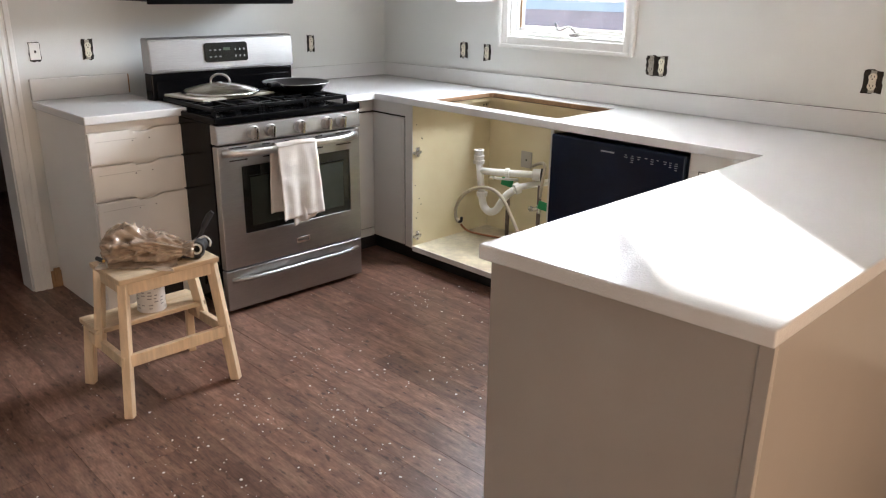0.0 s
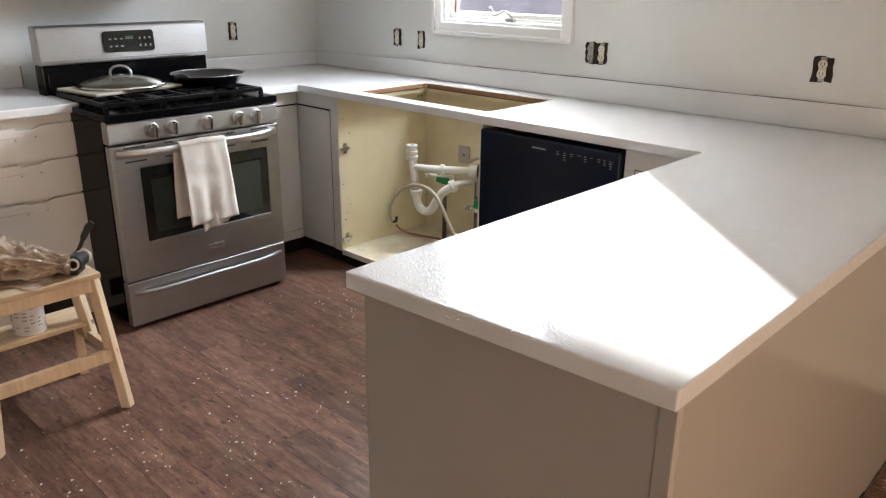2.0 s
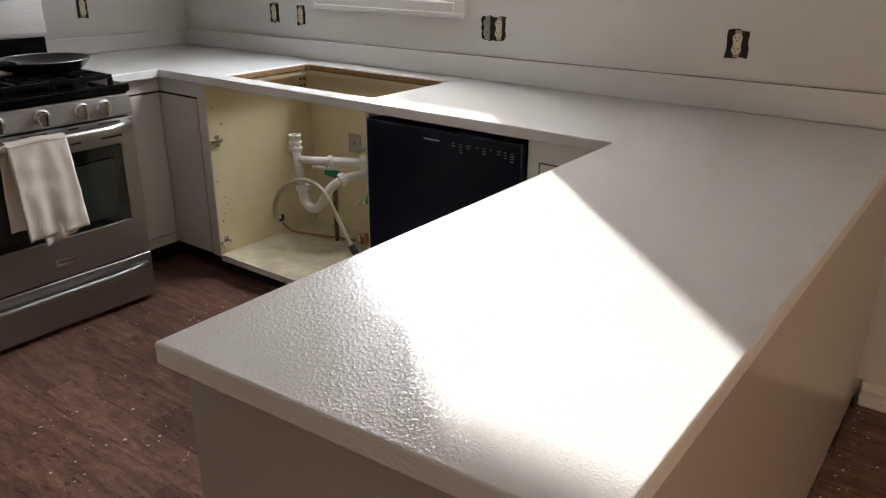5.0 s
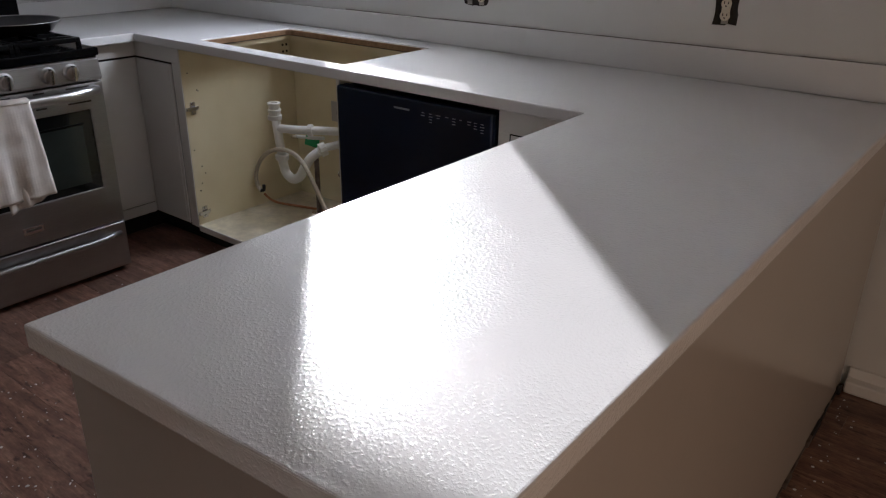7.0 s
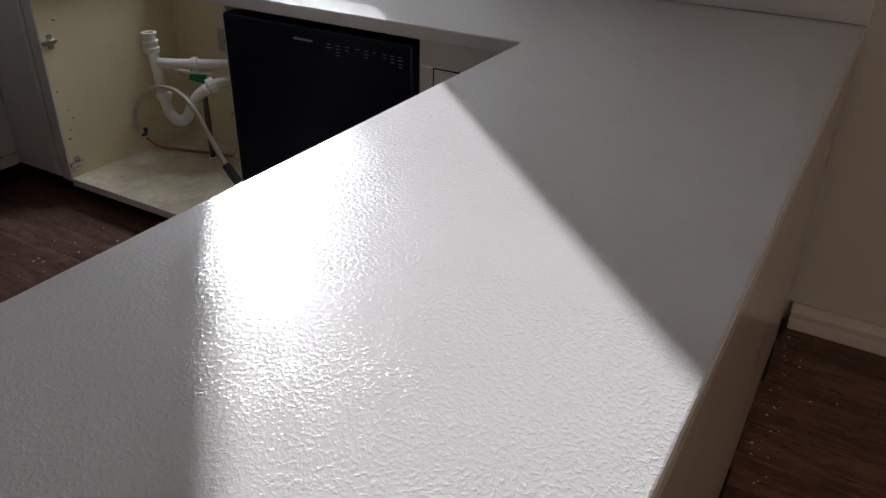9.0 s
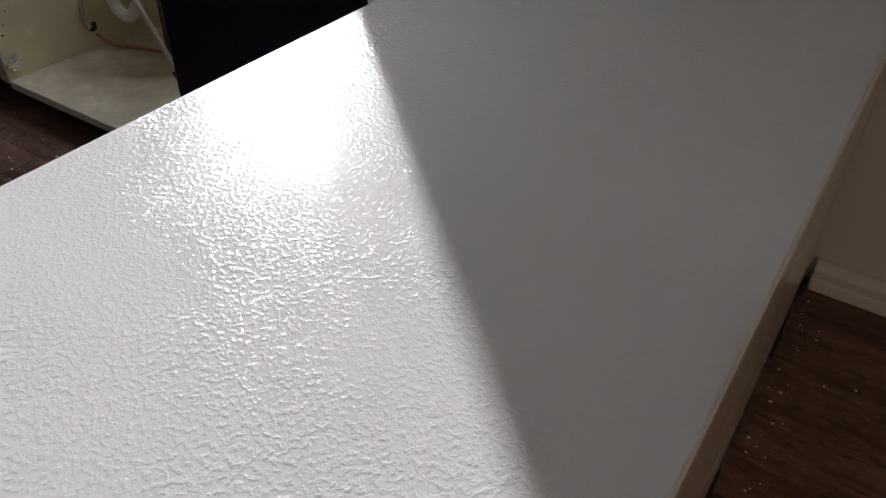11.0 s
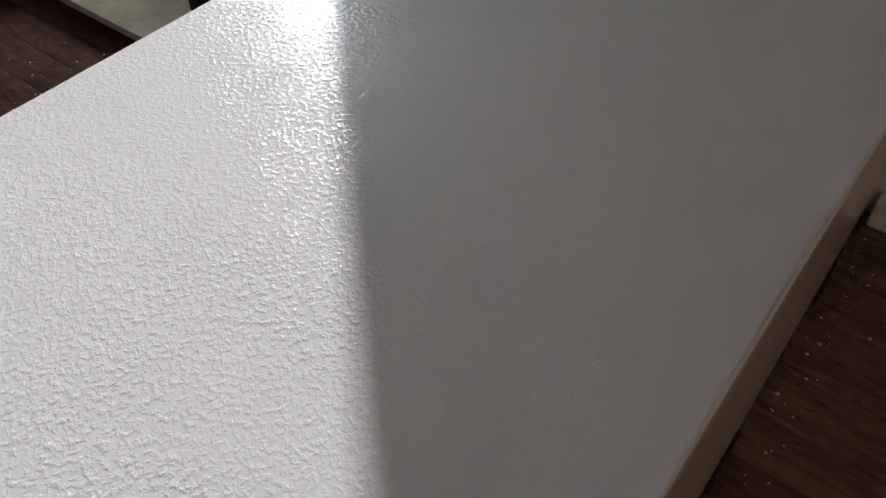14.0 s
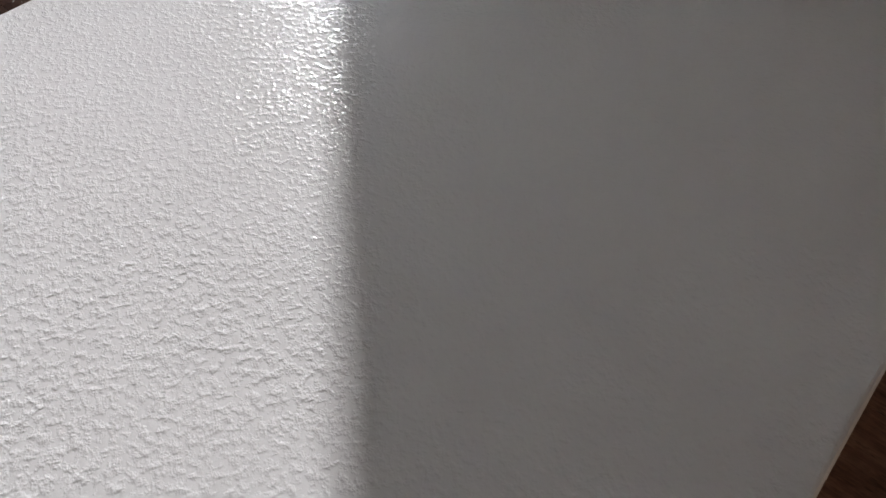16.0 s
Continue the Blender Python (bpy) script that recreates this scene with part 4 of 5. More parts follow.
pn = thing("frying_pan", (0.55, -1.05, 0.953), "black non-stick frying pan standing on the grate", "frying pan")
PAN = (0.595, -1.095, 0.9495)
part("pan_body", lathe([(0, 0), (0.118, 0), (0.130, 0.006), (0.164, 0.042), (0.168, 0.044), (0.166, 0.046), (0.161, 0.043), (0.126, 0.008), (0, 0.004)], PAN, 48), NONSTICK, pn, smooth=True)
part("rim", lathe([(0.1645, 0.0435), (0.1685, 0.0445), (0.168, 0.0475), (0.1645, 0.047), (0.1645, 0.0435)], PAN, 48), STEEL, pn, smooth=True)
hd = Vector((0.55, -0.835, 0)).normalized()
p0 = Vector(PAN) + hd * 0.16 + Vector((0, 0, 0.034))
part("handle_bracket", tube([p0 - hd * 0.01, p0 + hd * 0.03 + Vector((0, 0, 0.012)), p0 + hd * 0.06 + Vector((0, 0, 0.02))], 0.010, 10, smooth_steps=4), CHROME, pn, smooth=True)
part("pan_handle", tube([p0 + hd * 0.055 + Vector((0, 0, 0.019)), p0 + hd * 0.10 + Vector((0, 0, 0.028)), p0 + hd * 0.17 + Vector((0, 0, 0.03))], [0.011, 0.013, 0.012], 10, smooth_steps=4), BLACKMATT, pn, smooth=True)

# ---------------------------------------------------------------- plumbing in the open cabinet
dp = thing("drain_pipe", (1.2, -0.3, 0.3), "white PVC sink drain with a P-trap", "drain pipe")
part("tailpiece", tube([(1.202, -0.335, 0.372), (1.167, -0.335, 0.605)], 0.019, 20), PVC, dp, smooth=True)
bm = lathe([(0.015, 0.0), (0.030, 0.0), (0.031, 0.018), (0.026, 0.020), (0.026, 0.034), (0.029, 0.036), (0.029, 0.044), (0.024, 0.046), (0.024, 0.066), (0.028, 0.067), (0.028, 0.074), (0.017, 0.074), (0.017, 0.0)], (1.170, -0.335, 0.558), 20)
part("top_coupling", bm, PVC, dp)
part("slip_nut", lathe([(0.018, 0), (0.029, 0.002), (0.031, 0.024), (0.024, 0.028), (0.018, 0.028)], (1.200, -0.335, 0.380), 12), PVC, dp)
part("trap_bend", tube([(1.200, -0.335, 0.395), (1.206, -0.335, 0.355), (1.222, -0.335, 0.322), (1.262, -0.335, 0.305), (1.305, -0.332, 0.325), (1.330, -0.325, 0.368), (1.350, -0.305, 0.410), (1.378, -0.278, 0.440)], 0.0205, 18, smooth_steps=5), PVC, dp, smooth=True)
part("trap_arm", tube([(1.370, -0.286, 0.433), (1.395, -0.245, 0.455), (1.47, -0.055, 0.468)], 0.0175, 18, smooth_steps=3), PVC, dp, smooth=True)
part("slip_nut", lathe([(0.021, -0.016), (0.031, -0.014), (0.031, 0.014), (0.021, 0.016)], Matrix.Translation((1.385, -0.262, 0.447)) @ Vector((0.03, 0.05, 0.02)).to_track_quat("Z", "Y").to_matrix().to_4x4(), 12), PVC, dp)
part("cross_arm", tube([(1.178, -0.335, 0.520), (1.25, -0.305, 0.520), (1.46, -0.175, 0.520)], 0.0185, 18), PVC, dp, smooth=True)
arm_dir = Vector((0.21, 0.13, 0)).to_track_quat("Z", "Y").to_matrix().to_4x4()
part("slip_nut", lathe([(0.019, -0.012), (0.026, -0.010), (0.026, 0.010), (0.019, 0.012)], Matrix.Translation((1.315, -0.265, 0.520)) @ arm_dir, 14), PVC, dp)
part("end_coupling", lathe([(0.02, -0.03), (0.031, -0.028), (0.033, 0.012), (0.028, 0.016), (0, 0.016)], Matrix.Translation((1.455, -0.178, 0.520)) @ arm_dir, 20), PVC, dp)
part("coupling_ring", lathe([(0.028, 0.014), (0.036, 0.016), (0.036, 0.028), (0, 0.030)], Matrix.Translation((1.455, -0.178, 0.520)) @ arm_dir, 20), RUBBER, dp, "black rubber ring")

hs = thing("drain_hose", (1.2, -0.37, 0.115), "grey flexible hose looped through the open cabinet", "hose")
part("hose_tube", tube([(1.012, -0.32, 0.190), (0.992, -0.322, 0.215), (1.000, -0.33, 0.275), (1.055, -0.34, 0.352), (1.15, -0.36, 0.415), (1.245, -0.37, 0.444), (1.335, -0.38, 0.442), (1.405, -0.39, 0.408), (1.455, -0.39, 0.340), (1.520, -0.395, 0.250), (1.56, -0.40, 0.208)], 0.0095, 12, smooth_steps=6), HOSE, hs, smooth=True)
part("hose_end", tube([(1.555, -0.40, 0.212), (1.585, -0.402, 0.182), (1.612, -0.405, 0.160)], 0.017, 12), RUBBER, hs, "black rubber hose end")
part("hose_hook", tube([(1.010, -0.32, 0.190), (1.03, -0.318, 0.198), (1.032, -0.317, 0.222)], 0.008, 10, smooth_steps=4), RUBBER, hs, smooth=True)
part("thin_line", tube([(1.02, -0.31, 0.175), (1.06, -0.28, 0.135), (1.16, -0.22, 0.119), (1.30, -0.18, 0.119), (1.5, -0.15, 0.122), (1.68, -0.15, 0.122)], 0.006, 8, smooth_steps=6), COPPER, hs, "thin brown supply line", smooth=True)


def supply(x, y, top, valve, tag):
    s = thing("supply_pipe", (x, y, 0.112), "dull metal water supply pipe with a shut-off valve", "pipe", "supply pipes under the sink")
    part("riser", tube([(x, y, 0.112), (x, y, top)], 0.011, 12), RUST, s, smooth=True)
    part("floor_flange", lathe([(0, 0), (0.034, 0), (0.030, 0.006), (0.012, 0.008), (0, 0.008)], (x, y, 0.1125), 20), CHROME, s)
    if valve:
        b = lathe([(0, -0.024), (0.013, -0.024), (0.015, 0), (0.013, 0.024), (0, 0.024)], (x, y, valve), 12)
        tube([(x, y, valve), (x - 0.02, y - 0.03, valve)], 0.008, 10, bm=b)
        lathe([(0, -0.004), (0.017, -0.004), (0.017, 0.004), (0, 0.004)], Matrix.Translation((x - 0.024, y - 0.035, valve)) @ Matrix.Rotation(radians(70), 4, "Y"), 10, bm=b)
        part("shutoff_valve", b, CHROME, s)
    if tag:
        part("green_tag", moved(box(-0.034, 0.034, -0.003, 0.003, -0.022, 0.022, 0.004), pose(*tag, 0, 12, 20)), GREEN, s, "green plastic tag")
    return s


supply(1.272, -0.20, 0.40, 0, (1.300, -0.245, 0.462))
supply(1.488, -0.20, 0.47, 0.345, (1.625, -0.33, 0.41))
fl = thing("flex_line", (1.5, -0.2, 0.45), "braided water line curling from wall to valve", "hose")
part("line_tube", tube([(1.37, -0.12, 0.545), (1.43, -0.13, 0.572), (1.49, -0.17, 0.575), (1.505, -0.20, 0.50), (1.490, -0.20, 0.40)], 0.009, 10, smooth_steps=6), HOSE, fl, smooth=True)
part("line_tube", tube([(1.21, -0.26, 0.475), (1.28, -0.25, 0.478), (1.36, -0.23, 0.485)], 0.008, 10, smooth_steps=4), PVC, fl, smooth=True)
part("line_nut", tube([(1.195, -0.262, 0.474), (1.222, -0.259, 0.475)], 0.013, 8), CHROME, fl)
vb = thing("valve_block", (1.50, -0.18, 0.112), "cluster of copper and steel fittings on the cabinet bottom", "pipe fitting")
b = tube([(1.40, -0.20, 0.150), (1.60, -0.17, 0.150)], 0.014, 10)
part("manifold", b, COPPER, vb)
for k in range(5):
    part("fitting", lathe([(0, 0), (0.018, 0), (0.020, 0.02), (0.014, 0.030), (0.014, 0.045), (0, 0.047)], (1.42 + 0.04 * k, -0.205 + 0.006 * k, 0.133 + 0.01 * (k % 2)), 10), (CHROME, COPPER, RUST)[k % 3], vb)


# ---------------------------------------------------------------- outlets and the switch in raw wall cut-outs
def outlet(name, u0, u1, z0, z1, wall, seed, kind="duplex", label=""):
    """Built on the wall; u runs along it. wall 'n': y = 0, faces -y; 'w': x = 0, faces +x; 'c': back of the sink cabinet."""
    random.seed(seed)

    def put(b):
        for v in b.verts:
            u, w, d = v.co                       # along, up, out
            v.co = {"n": Vector((u, -d, w)), "w": Vector((d, u, w)), "c": Vector((u, -0.0485 - d, w))}[wall]
        return b

    uc, zc = (u0 + u1) / 2, (z0 + z1) / 2
    base = {"n": (uc, 0, zc), "w": (0, uc, zc), "c": (uc, -0.0485, zc)}[wall]
    o = thing(name, base, label, "outlet" if kind != "switch" else "switch", "uncovered outlets in the kitchen walls")
    hw, hh = (u1 - u0) / 2, (z1 - z0) / 2
    b = bmesh.new()
    ring1 = []
    for k in range(24):
        a = 2 * math.pi * k / 24
        s = max(abs(math.cos(a)), abs(math.sin(a)))
        j = 1 + random.uniform(-0.08, 0.10)
        ring1.append((uc + hw * math.cos(a) / s * j, zc + hh * math.sin(a) / s * j))
    lo = [b.verts.new((x, z, 0.0004)) for x, z in ring1]
    hi = [b.verts.new((x, z, 0.0016)) for x, z in ring1]
    b.faces.new(hi)
    for k in range(24):
        b.faces.new((lo[k], lo[(k + 1) % 24], hi[(k + 1) % 24], hi[k]))
    if kind != "plate":
        # the hole is a dark plate on the wall, coloured as its shade
        part("cutout_shade", put(b), HOLE_SHADE, o, "ragged dark plate for the shade in the wall hole")
    else:
        b.free()
    centres = {"duplex": [uc], "double": [uc - hw * 0.5, uc + hw * 0.5], "switch": [uc], "plate": [uc]}[kind]
    for n, c in enumerate(centres):
        mat = IVORY if (n or kind != "double") else BRASS
        if kind in ("duplex", "double"):
            part("mounting_strap", put(box(c - 0.011, c + 0.011, zc - hh * 0.98, zc + hh * 0.98, 0.0016, 0.0030, 0.0005)), BRASS, o)
            body = part("receptacle", put(box(c - 0.0135, c + 0.0135, zc - hh * 0.62, zc + hh * 0.62, 0.0030, 0.0065, 0.002)), mat, o)
            for s in (-1, 1):
                zz = zc + s * hh * 0.40
                part("socket_face", put(lathe([(0, 0.0095), (0.0145, 0.0095), (0.0160, 0.0080), (0.0160, 0.0060), (0, 0.0060)], (c, zz, 0), 16)), mat, body)
                for q in (-0.006, 0.006):
                    part("slot", put(box(c + q - 0.0013, c + q + 0.0013, zz - 0.001, zz + 0.007, 0.0094, 0.0098)), HOLE_SHADE, body)
                part("slot", put(box(c - 0.0025, c + 0.0025, zz - 0.009, zz - 0.005, 0.0094, 0.0098)), HOLE_SHADE, body)
        else:
            # the cabinet's plate takes PUTTY, which puts the shade inside into its colour
            body = part("switch_body" if kind == "switch" else "cover_plate", put(box(c - hw * 0.92, c + hw * 0.86, zc - hh * 0.84, zc + hh * 0.90, 0.0018, 0.0075, 0.003)), WHITEPL if kind == "switch" else PUTTY, o)
            part("toggle_slot", put(box(c - 0.004, c + 0.004, zc - 0.006, zc + 0.006, 0.0074, 0.0080)), HOLE_SHADE, body)
    return o


OL = "ivory outlet without cover in a ragged dark wall cut-out"
outlet("outlet", 0.688, 0.748, 1.066, 1.156, "n", 1, "duplex", OL)
outlet("outlet", 0.876, 0.930, 1.064, 1.152, "n", 2, "duplex", OL)
outlet("outlet", 1.936, 2.046, 1.072, 1.164, "n", 3, "double", "pair of uncovered outlets in one wall cut-out")
outlet("outlet", 2.906, 2.978, 1.086, 1.174, "n", 4, "duplex", OL)
outlet("outlet", -1.909, -1.858, 1.102, 1.196, "w", 5, "duplex", OL)
outlet("outlet", -0.605, -0.553, 1.082, 1.176, "w", 6, "duplex", OL)
outlet("light_switch", -2.150, -2.098, 1.106, 1.194, "w", 7, "switch", "white switch without cover in a dark wall cut-out")
outlet("outlet", 1.228, 1.314, 0.500, 0.606, "c", 8, "plate", "ivory outlet plate on the cabinet back, coloured darker for shade")

# ---------------------------------------------------------------- step stool and what stands on it
ST = thing("step_stool", (1.3, -2.24, 0), "pale birch two-step stool with worn paint-spotted top", "step stool")
TX0, TX1, TY0, TY1, SZ = 1.190, 1.448, -2.420, -2.045, 0.50
part("top_board", box(TX0, TX1, TY0, TY1, SZ - 0.020, SZ, 0.004), BIRCH_TOP, ST)
LEGW, LEGD = 0.036, 0.030


def leg(top, foot):
    part("leg", beam(foot, top, LEGD, LEGW, 0.003), BIRCH, ST)


A, B2, C, D = (1.480, -2.452), (1.476, -2.030), (1.128, -2.452), (1.124, -2.034)
for (fx, fy), ty in ((A, TY0 + 0.022), (B2, TY1 - 0.022)):
    leg((TX1 - 0.024, ty, SZ - 0.0205), (fx, fy, 0.0))
for (fx, fy), ty in ((C, TY0 - 0.010), (D, TY1 + 0.004)):
    leg((1.150, ty - 0.004 if ty < -2.2 else ty, 0.246), (fx, fy, 0.0))
for sgn, ty, fy in ((-1, TY0 + 0.022, -2.440), (1, TY1 - 0.022, -2.040)):
    part("rear_upright", beam((1.262, fy + 0.004 * sgn, 0.196), (TX0 + 0.028, ty, SZ - 0.0205), LEGD, LEGW, 0.003), BIRCH, ST)
    part("side_rail", beam((1.468, fy - 0.002 * sgn, 0.205), (1.135, fy - 0.002 * sgn, 0.205), 0.020, 0.042, 0.003), BIRCH, ST)
    part("top_rail", beam((TX1 - 0.012, ty, SZ - 0.043), (TX0 + 0.012, ty, SZ - 0.043), 0.018, 0.044, 0.003), BIRCH, ST)
part("front_apron", beam((TX1 - 0.020, TY0 + 0.03, SZ - 0.043), (TX1 - 0.020, TY1 - 0.03, SZ - 0.043), 0.018, 0.044, 0.003), BIRCH, ST)
part("rear_apron", beam((TX0 + 0.020, TY0 + 0.03, SZ - 0.043), (TX0 + 0.020, TY1 - 0.03, SZ - 0.043), 0.018, 0.044, 0.003), BIRCH, ST)
part("front_stretcher", beam((1.460, -2.438, 0.205), (1.458, -2.040, 0.205), 0.018, 0.046, 0.003), BIRCH, ST)
part("step_board", box(1.104, 1.268, -2.456, -2.022, 0.2465, 0.2655, 0.004), BIRCH_TOP, ST)

can = thing("paint_can", (1.205, -2.215, 0.266), "small white paint can with a printed label on the stool step", "paint can")
CANP = (1.205, -2.215, 0.266)
part("can_body", lathe([(0, 0), (0.052, 0), (0.054, 0.003), (0.0525, 0.006), (0.0525, 0.112), (0.054, 0.115), (0.052, 0.118), (0.044, 0.116), (0.044, 0.113), (0, 0.113)], CANP, 36), CANLABEL, can)
random.seed(11)
for k in range(42):
    a0 = radians(-118 + (k % 6) * 26 + random.uniform(0, 5))
    z = 0.016 + (k // 6) * 0.013
    if random.random() < 0.2:
        continue
    b = bmesh.new()
    vs = []
    for q in range(5):
        a = a0 + radians(20 * random.uniform(0.5, 0.9)) * q / 4
        for zz in (z, z + 0.0045):
            vs.append(b.verts.new((CANP[0] + 0.0530 * math.cos(a), CANP[1] + 0.0530 * math.sin(a), CANP[2] + zz)))
    vs2 = sorted(vs, key=lambda v: (round(math.atan2(v.co.y - CANP[1], v.co.x - CANP[0]), 4), v.co.z))
    for q in range(4):
        b.faces.new((vs2[2 * q], vs2[2 * q + 2], vs2[2 * q + 3], vs2[2 * q + 1]))
    part("print_bar", b, CANBAR, can)

bag = thing("plastic_bag", (1.30, -2.235, SZ), "crumpled translucent brown plastic bag round a paint tray", "bag")
b = bmesh.new()
NU, NT = 64, 84
bag_rings = []
for i in range(NU + 1):
    u = i / NU
    prof = (math.sin(math.pi * min(1, 0.06 + u * 0.94) ** 0.62) ** 0.75) * (1 - 0.30 * u) + 0.10
    if u > 0.86:
        prof = 0.30 + 1.1 * (u - 0.86)
    r = []
    for k in range(NT):
        a = 2 * math.pi * k / NT
        ca, sa = math.cos(a), math.sin(a)
        f1 = 0.5 - abs(noise.noise((ca * 1.5, sa * 1.5, u * 1.6 + 4)))
        f2 = 0.5 - abs(noise.noise((ca * 3.0 + 7, sa * 3.0, u * 5.0)))
        f3 = 0.5 - abs(noise.noise((ca * 5.5, sa * 5.5 + 3, u * 9.0 + 2 * f1)))
        f4 = noise.noise((ca * 14, sa * 14, u * 22))
        g = prof * (0.50 + 0.80 * f1 + 0.60 * f2 + 0.44 * f3 + 0.02 * f4)
        z = max(sa * g, -0.62) + 0.62
        r.append(b.verts.new(((u - 0.5) * 0.315 + 0.01 * f1, ca * g * 0.098, z * 0.066 * (1.05 - 0.15 * u))))
    bag_rings.append(r)
for a, c in zip(bag_rings, bag_rings[1:]):
    for k in range(NT):
        b.faces.new((a[k], a[(k + 1) % NT], c[(k + 1) % NT], c[k]))
b.faces.new(bag_rings[0])
b.faces.new(bag_rings[-1])
moved(b, pose(1.300, -2.232, SZ + 0.001, 0, 0, 46))
part("bag_skin", b, BAG, bag, smooth=True)
b = bmesh.new()
flap = []
for i in range(17):
    r = []
    for k in range(13):
        u, w = i / 16 - 0.5, k / 12 - 0.5
        edge = 1.0 + 0.35 * noise.noise((u * 5, w * 5, 3.0))
        lift = 0.5 - abs(noise.noise((u * 7 + 2, w * 7, 1.0)))
        r.append(b.verts.new((u * 0.27 * edge, w * 0.16 * edge, 0.0015 + 0.010 * max(0.0, lift) * (1 - 1.6 * abs(w)) + 0.002 * random.random())))
    flap.append(r)
for a, c in zip(flap, flap[1:]):
    for k in range(12):
        b.faces.new((a[k], c[k], c[k + 1], a[k + 1]))
moved(b, pose(1.315, -2.285, SZ + 0.0005, 0, 0, 46))
part("loose_flap", b, BAG, bag, smooth=True)

rol = thing("paint_roller", (1.40, -2.09, SZ), "black paint roller tool lying by the bag", "paint roller")
ax = Vector((1.0, -0.75, 0.10)).normalized()
face = Matrix.Translation((1.398, -2.100, SZ + 0.038)) @ ax.to_track_quat("Z", "Y").to_matrix().to_4x4()
part("roller_sleeve", lathe([(0, -0.06), (0.026, -0.06), (0.028, -0.055), (0.028, 0.026), (0.025, 0.030), (0.014, 0.030), (0.014, 0.012), (0, 0.012)], face, 24), RUBBER, rol)
part("end_ring", lathe([(0.0135, 0.0302), (0.0205, 0.0302), (0.0205, 0.0335), (0.0135, 0.0335), (0.0135, 0.0302)], face, 24), WHITEPL, rol, "white end ring")
part("tray_body", moved(box(-0.055, 0.045, -0.030, 0.030, 0.0, 0.034, 0.008, 3), pose(1.375, -2.118, SZ + 0.001, 0, 0, 46)), RUBBER, rol, "black plastic tray")
part("wire_arm", tube([(1.375, -2.085, SZ + 0.060), (1.392, -2.065, SZ + 0.070), (1.410, -2.055, SZ + 0.055), (1.412, -2.060, SZ + 0.035)], 0.004, 8, smooth_steps=4), WHITEPL, rol, "white wire arm", smooth=True)
part("roller_handle", tube([(1.370, -2.085, SZ + 0.055), (1.372, -2.068, SZ + 0.080), (1.375, -2.050, SZ + 0.115), (1.380, -2.036, SZ + 0.140), (1.386, -2.024, SZ + 0.155)], [0.006, 0.007, 0.011, 0.012, 0.009], 10, smooth_steps=4), RUBBER, rol, "black plastic handle", smooth=True)
br = thing("small_screwdriver", (1.245, -2.37, SZ), "small dark-handled screwdriver lying on the stool top", "screwdriver")
part("tool_handle", tube([(1.196, -2.392, SZ + 0.010), (1.240, -2.384, SZ + 0.009)], 0.008, 10), RUBBER, br)
part("tool_collar", tube([(1.240, -2.384, SZ + 0.009), (1.252, -2.382, SZ + 0.009)], 0.0085, 10), OCHRE, br, "yellow collar")
part("tool_shaft", tube([(1.252, -2.382, SZ + 0.008), (1.305, -2.398, SZ + 0.004)], 0.003, 8), BRASS, br)

# ---------------------------------------------------------------- paint spots on the floor
random.seed(21)
verts, faces = [], []


def spot(x, y, r):
    n = 7
    base = len(verts)
    a0, e = random.random() * 6.28, random.uniform(0.45, 1.0)
    ca, sa = math.cos(a0), math.sin(a0)
    for z, s in ((0.0012, 1.0), (0.0024, 0.75)):
        for k in range(n):
            a = 2 * math.pi * k / n
            rr = r * s * random.uniform(0.75, 1.15)
            u, w = rr * math.cos(a), rr * e * math.sin(a)
            verts.append((x + u * ca - w * sa, y + u * sa + w * ca, z))
    for k in range(n):
        faces.append((base + k, base + (k + 1) % n, base + n + (k + 1) % n, base + n + k))
    faces.append(tuple(base + n + k for k in range(n)))


def clear(x, y):
    return not (2.80 < x < 3.50 and y > -2.13) and not (x < 0.95 and y > -2.15)


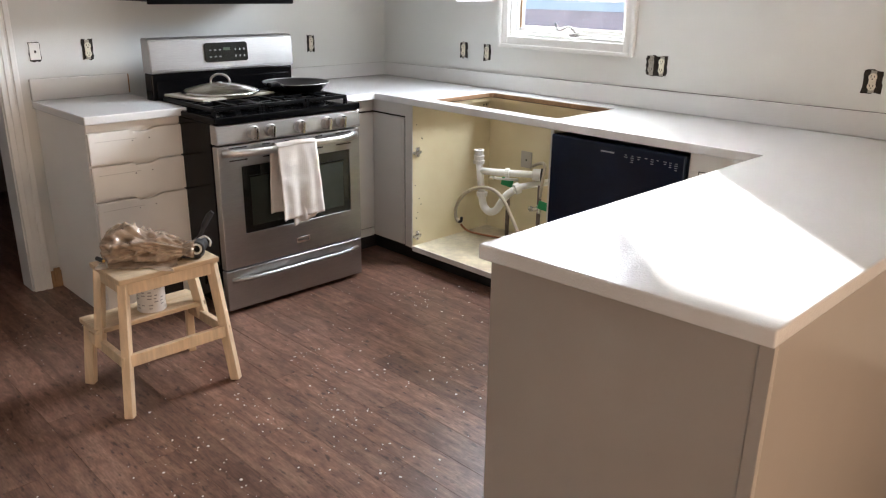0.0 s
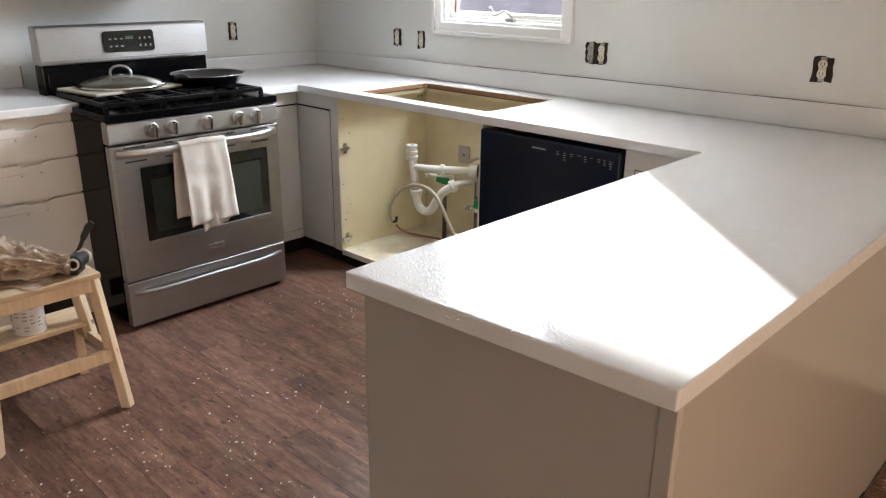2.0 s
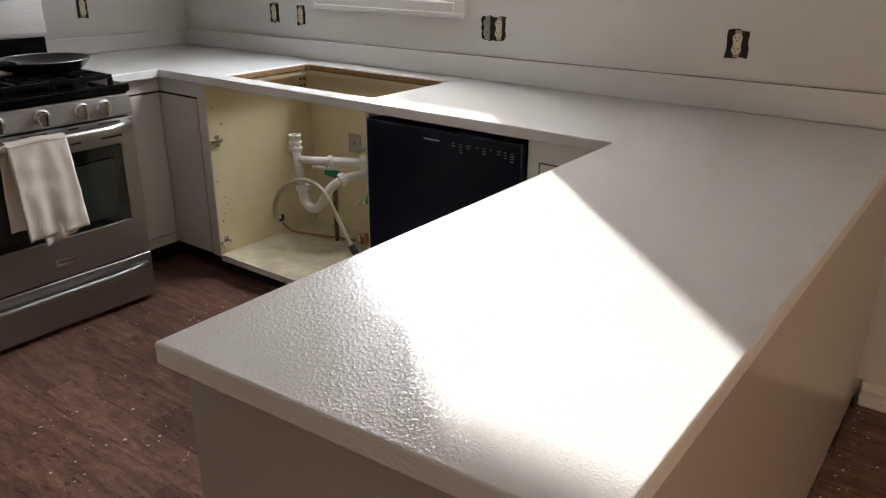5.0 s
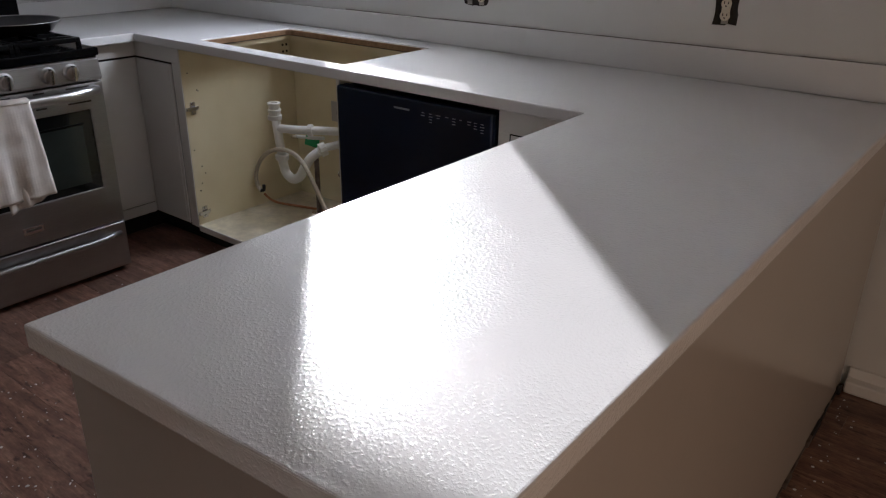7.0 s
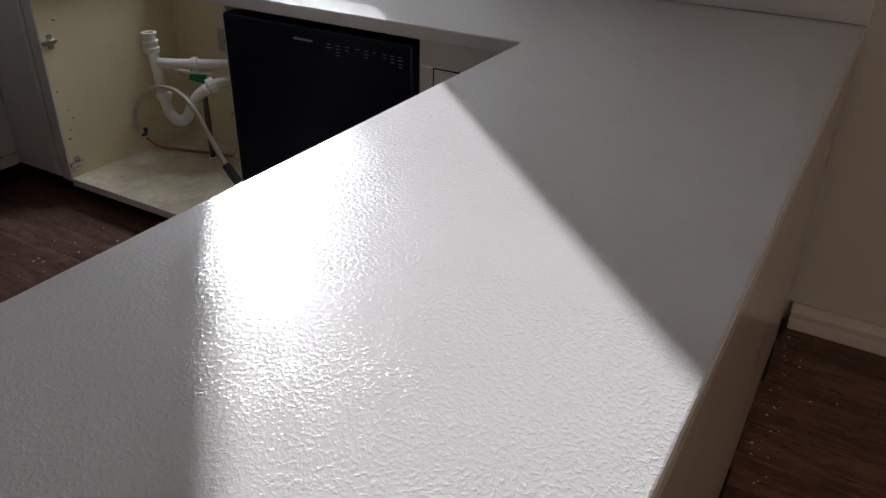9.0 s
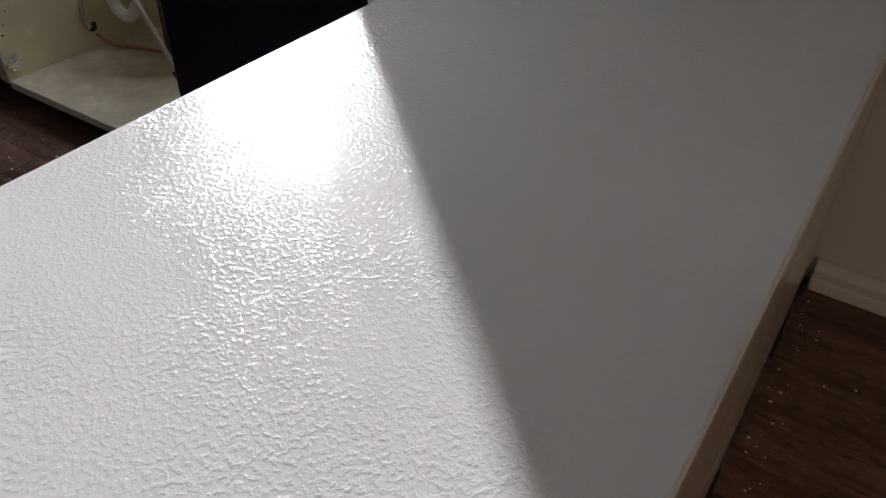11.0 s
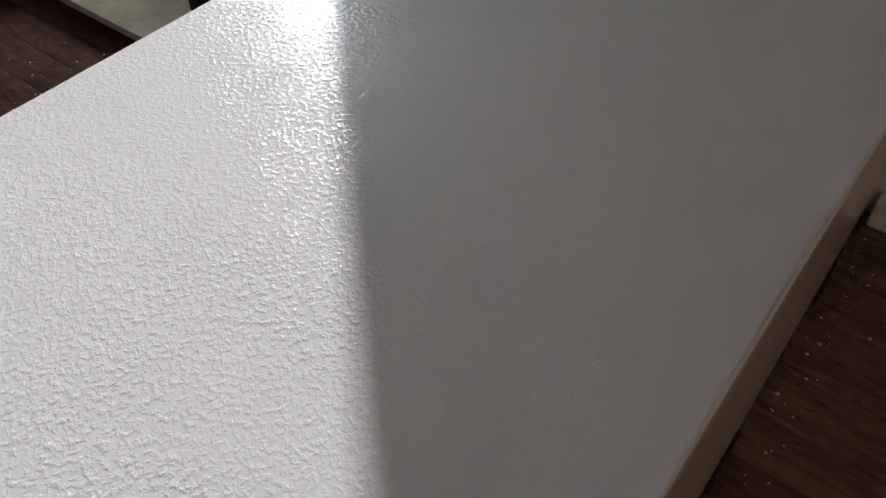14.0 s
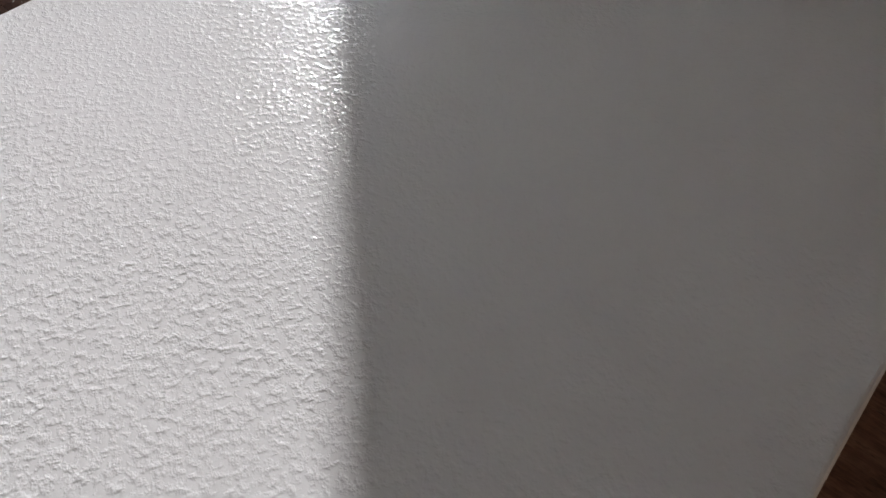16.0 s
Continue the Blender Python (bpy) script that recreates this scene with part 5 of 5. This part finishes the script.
for k in range(400):
    x, y = random.uniform(0.1, 3.6), random.uniform(-3.2, -0.6)
    if clear(x, y):
        spot(x, y, random.choice((0.0014, 0.0018, 0.0025, 0.003, 0.004)))
for cx, cy, n, s in ((1.75, -2.15, 40, 0.18), (1.95, -1.9, 30, 0.10), (1.6, -1.75, 20, 0.12), (1.25, -1.0, 26, 0.14), (2.1, -1.3, 20, 0.15), (1.75, -2.45, 24, 0.14), (0.6, -2.5, 14, 0.2), (1.45, -0.85, 40, 0.22), (2.2, -2.0, 40, 0.16), (2.05, -2.45, 36, 0.14), (1.9, -1.55, 24, 0.2)):
    for k in range(n):
        x, y = random.gauss(cx, s), random.gauss(cy, s * 0.5)
        if clear(x, y):
            spot(x, y, random.choice((0.0014, 0.0016, 0.002, 0.0026, 0.004, 0.006)))
for k in range(60):
    spot(3.522 + abs(random.gauss(0, 0.035)), random.uniform(-2.0, -0.05), random.choice((0.0015, 0.002, 0.003, 0.0045)))
for k in range(40):
    spot(random.uniform(3.5, 5.0), random.uniform(-2.5, -0.1), random.choice((0.002, 0.003, 0.004)))
me = bpy.data.meshes.new("paint_spots")
me.from_pydata(verts, [], faces)
me.materials.append(PAINT)
tagged(new("paint_spots", me), "dried white paint drips scattered over the floor", "paint drips", kind="stuff")

# ---------------------------------------------------------------- the floor, plank by plank
floor = solo("floor", box(-2.3, ROOM_E + 0.1, ROOM_S - 0.1, 0.1, -0.06, -0.004), SUBFLOOR, "dark walnut-look vinyl plank floor spotted with white paint", "floor", "structure")
random.seed(5)
PW, PL = 0.125, 1.22
meshes = {}


def plank_mesh(length):
    key = round(length, 2)
    if key not in meshes:
        b = box(0, key - 0.0006, 0, PW - 0.0006, -0.0038, 0.0, 0.0005, 1)
        meshes[key] = mesh_of("plank", b, FLOOR)
    return meshes[key]


y = ROOM_S
row = 0
while y < -0.01:
    west = -2.2 if -4.5 < y < -1.35 else 0.0
    x = west
    first = PL * ((row * 0.37) % 1.0) + 0.15
    while x < ROOM_E - 0.02:
        length = min(first if x == west else PL, ROOM_E - x)
        length = max(0.05, math.floor(length * 100) / 100)
        p = new("plank", plank_mesh(length))
        p.location = (x, y, 0)
        p.parent = floor
        x += length
        first = PL
        if ROOM_E - x < 0.05:
            break
    y += PW
    row += 1
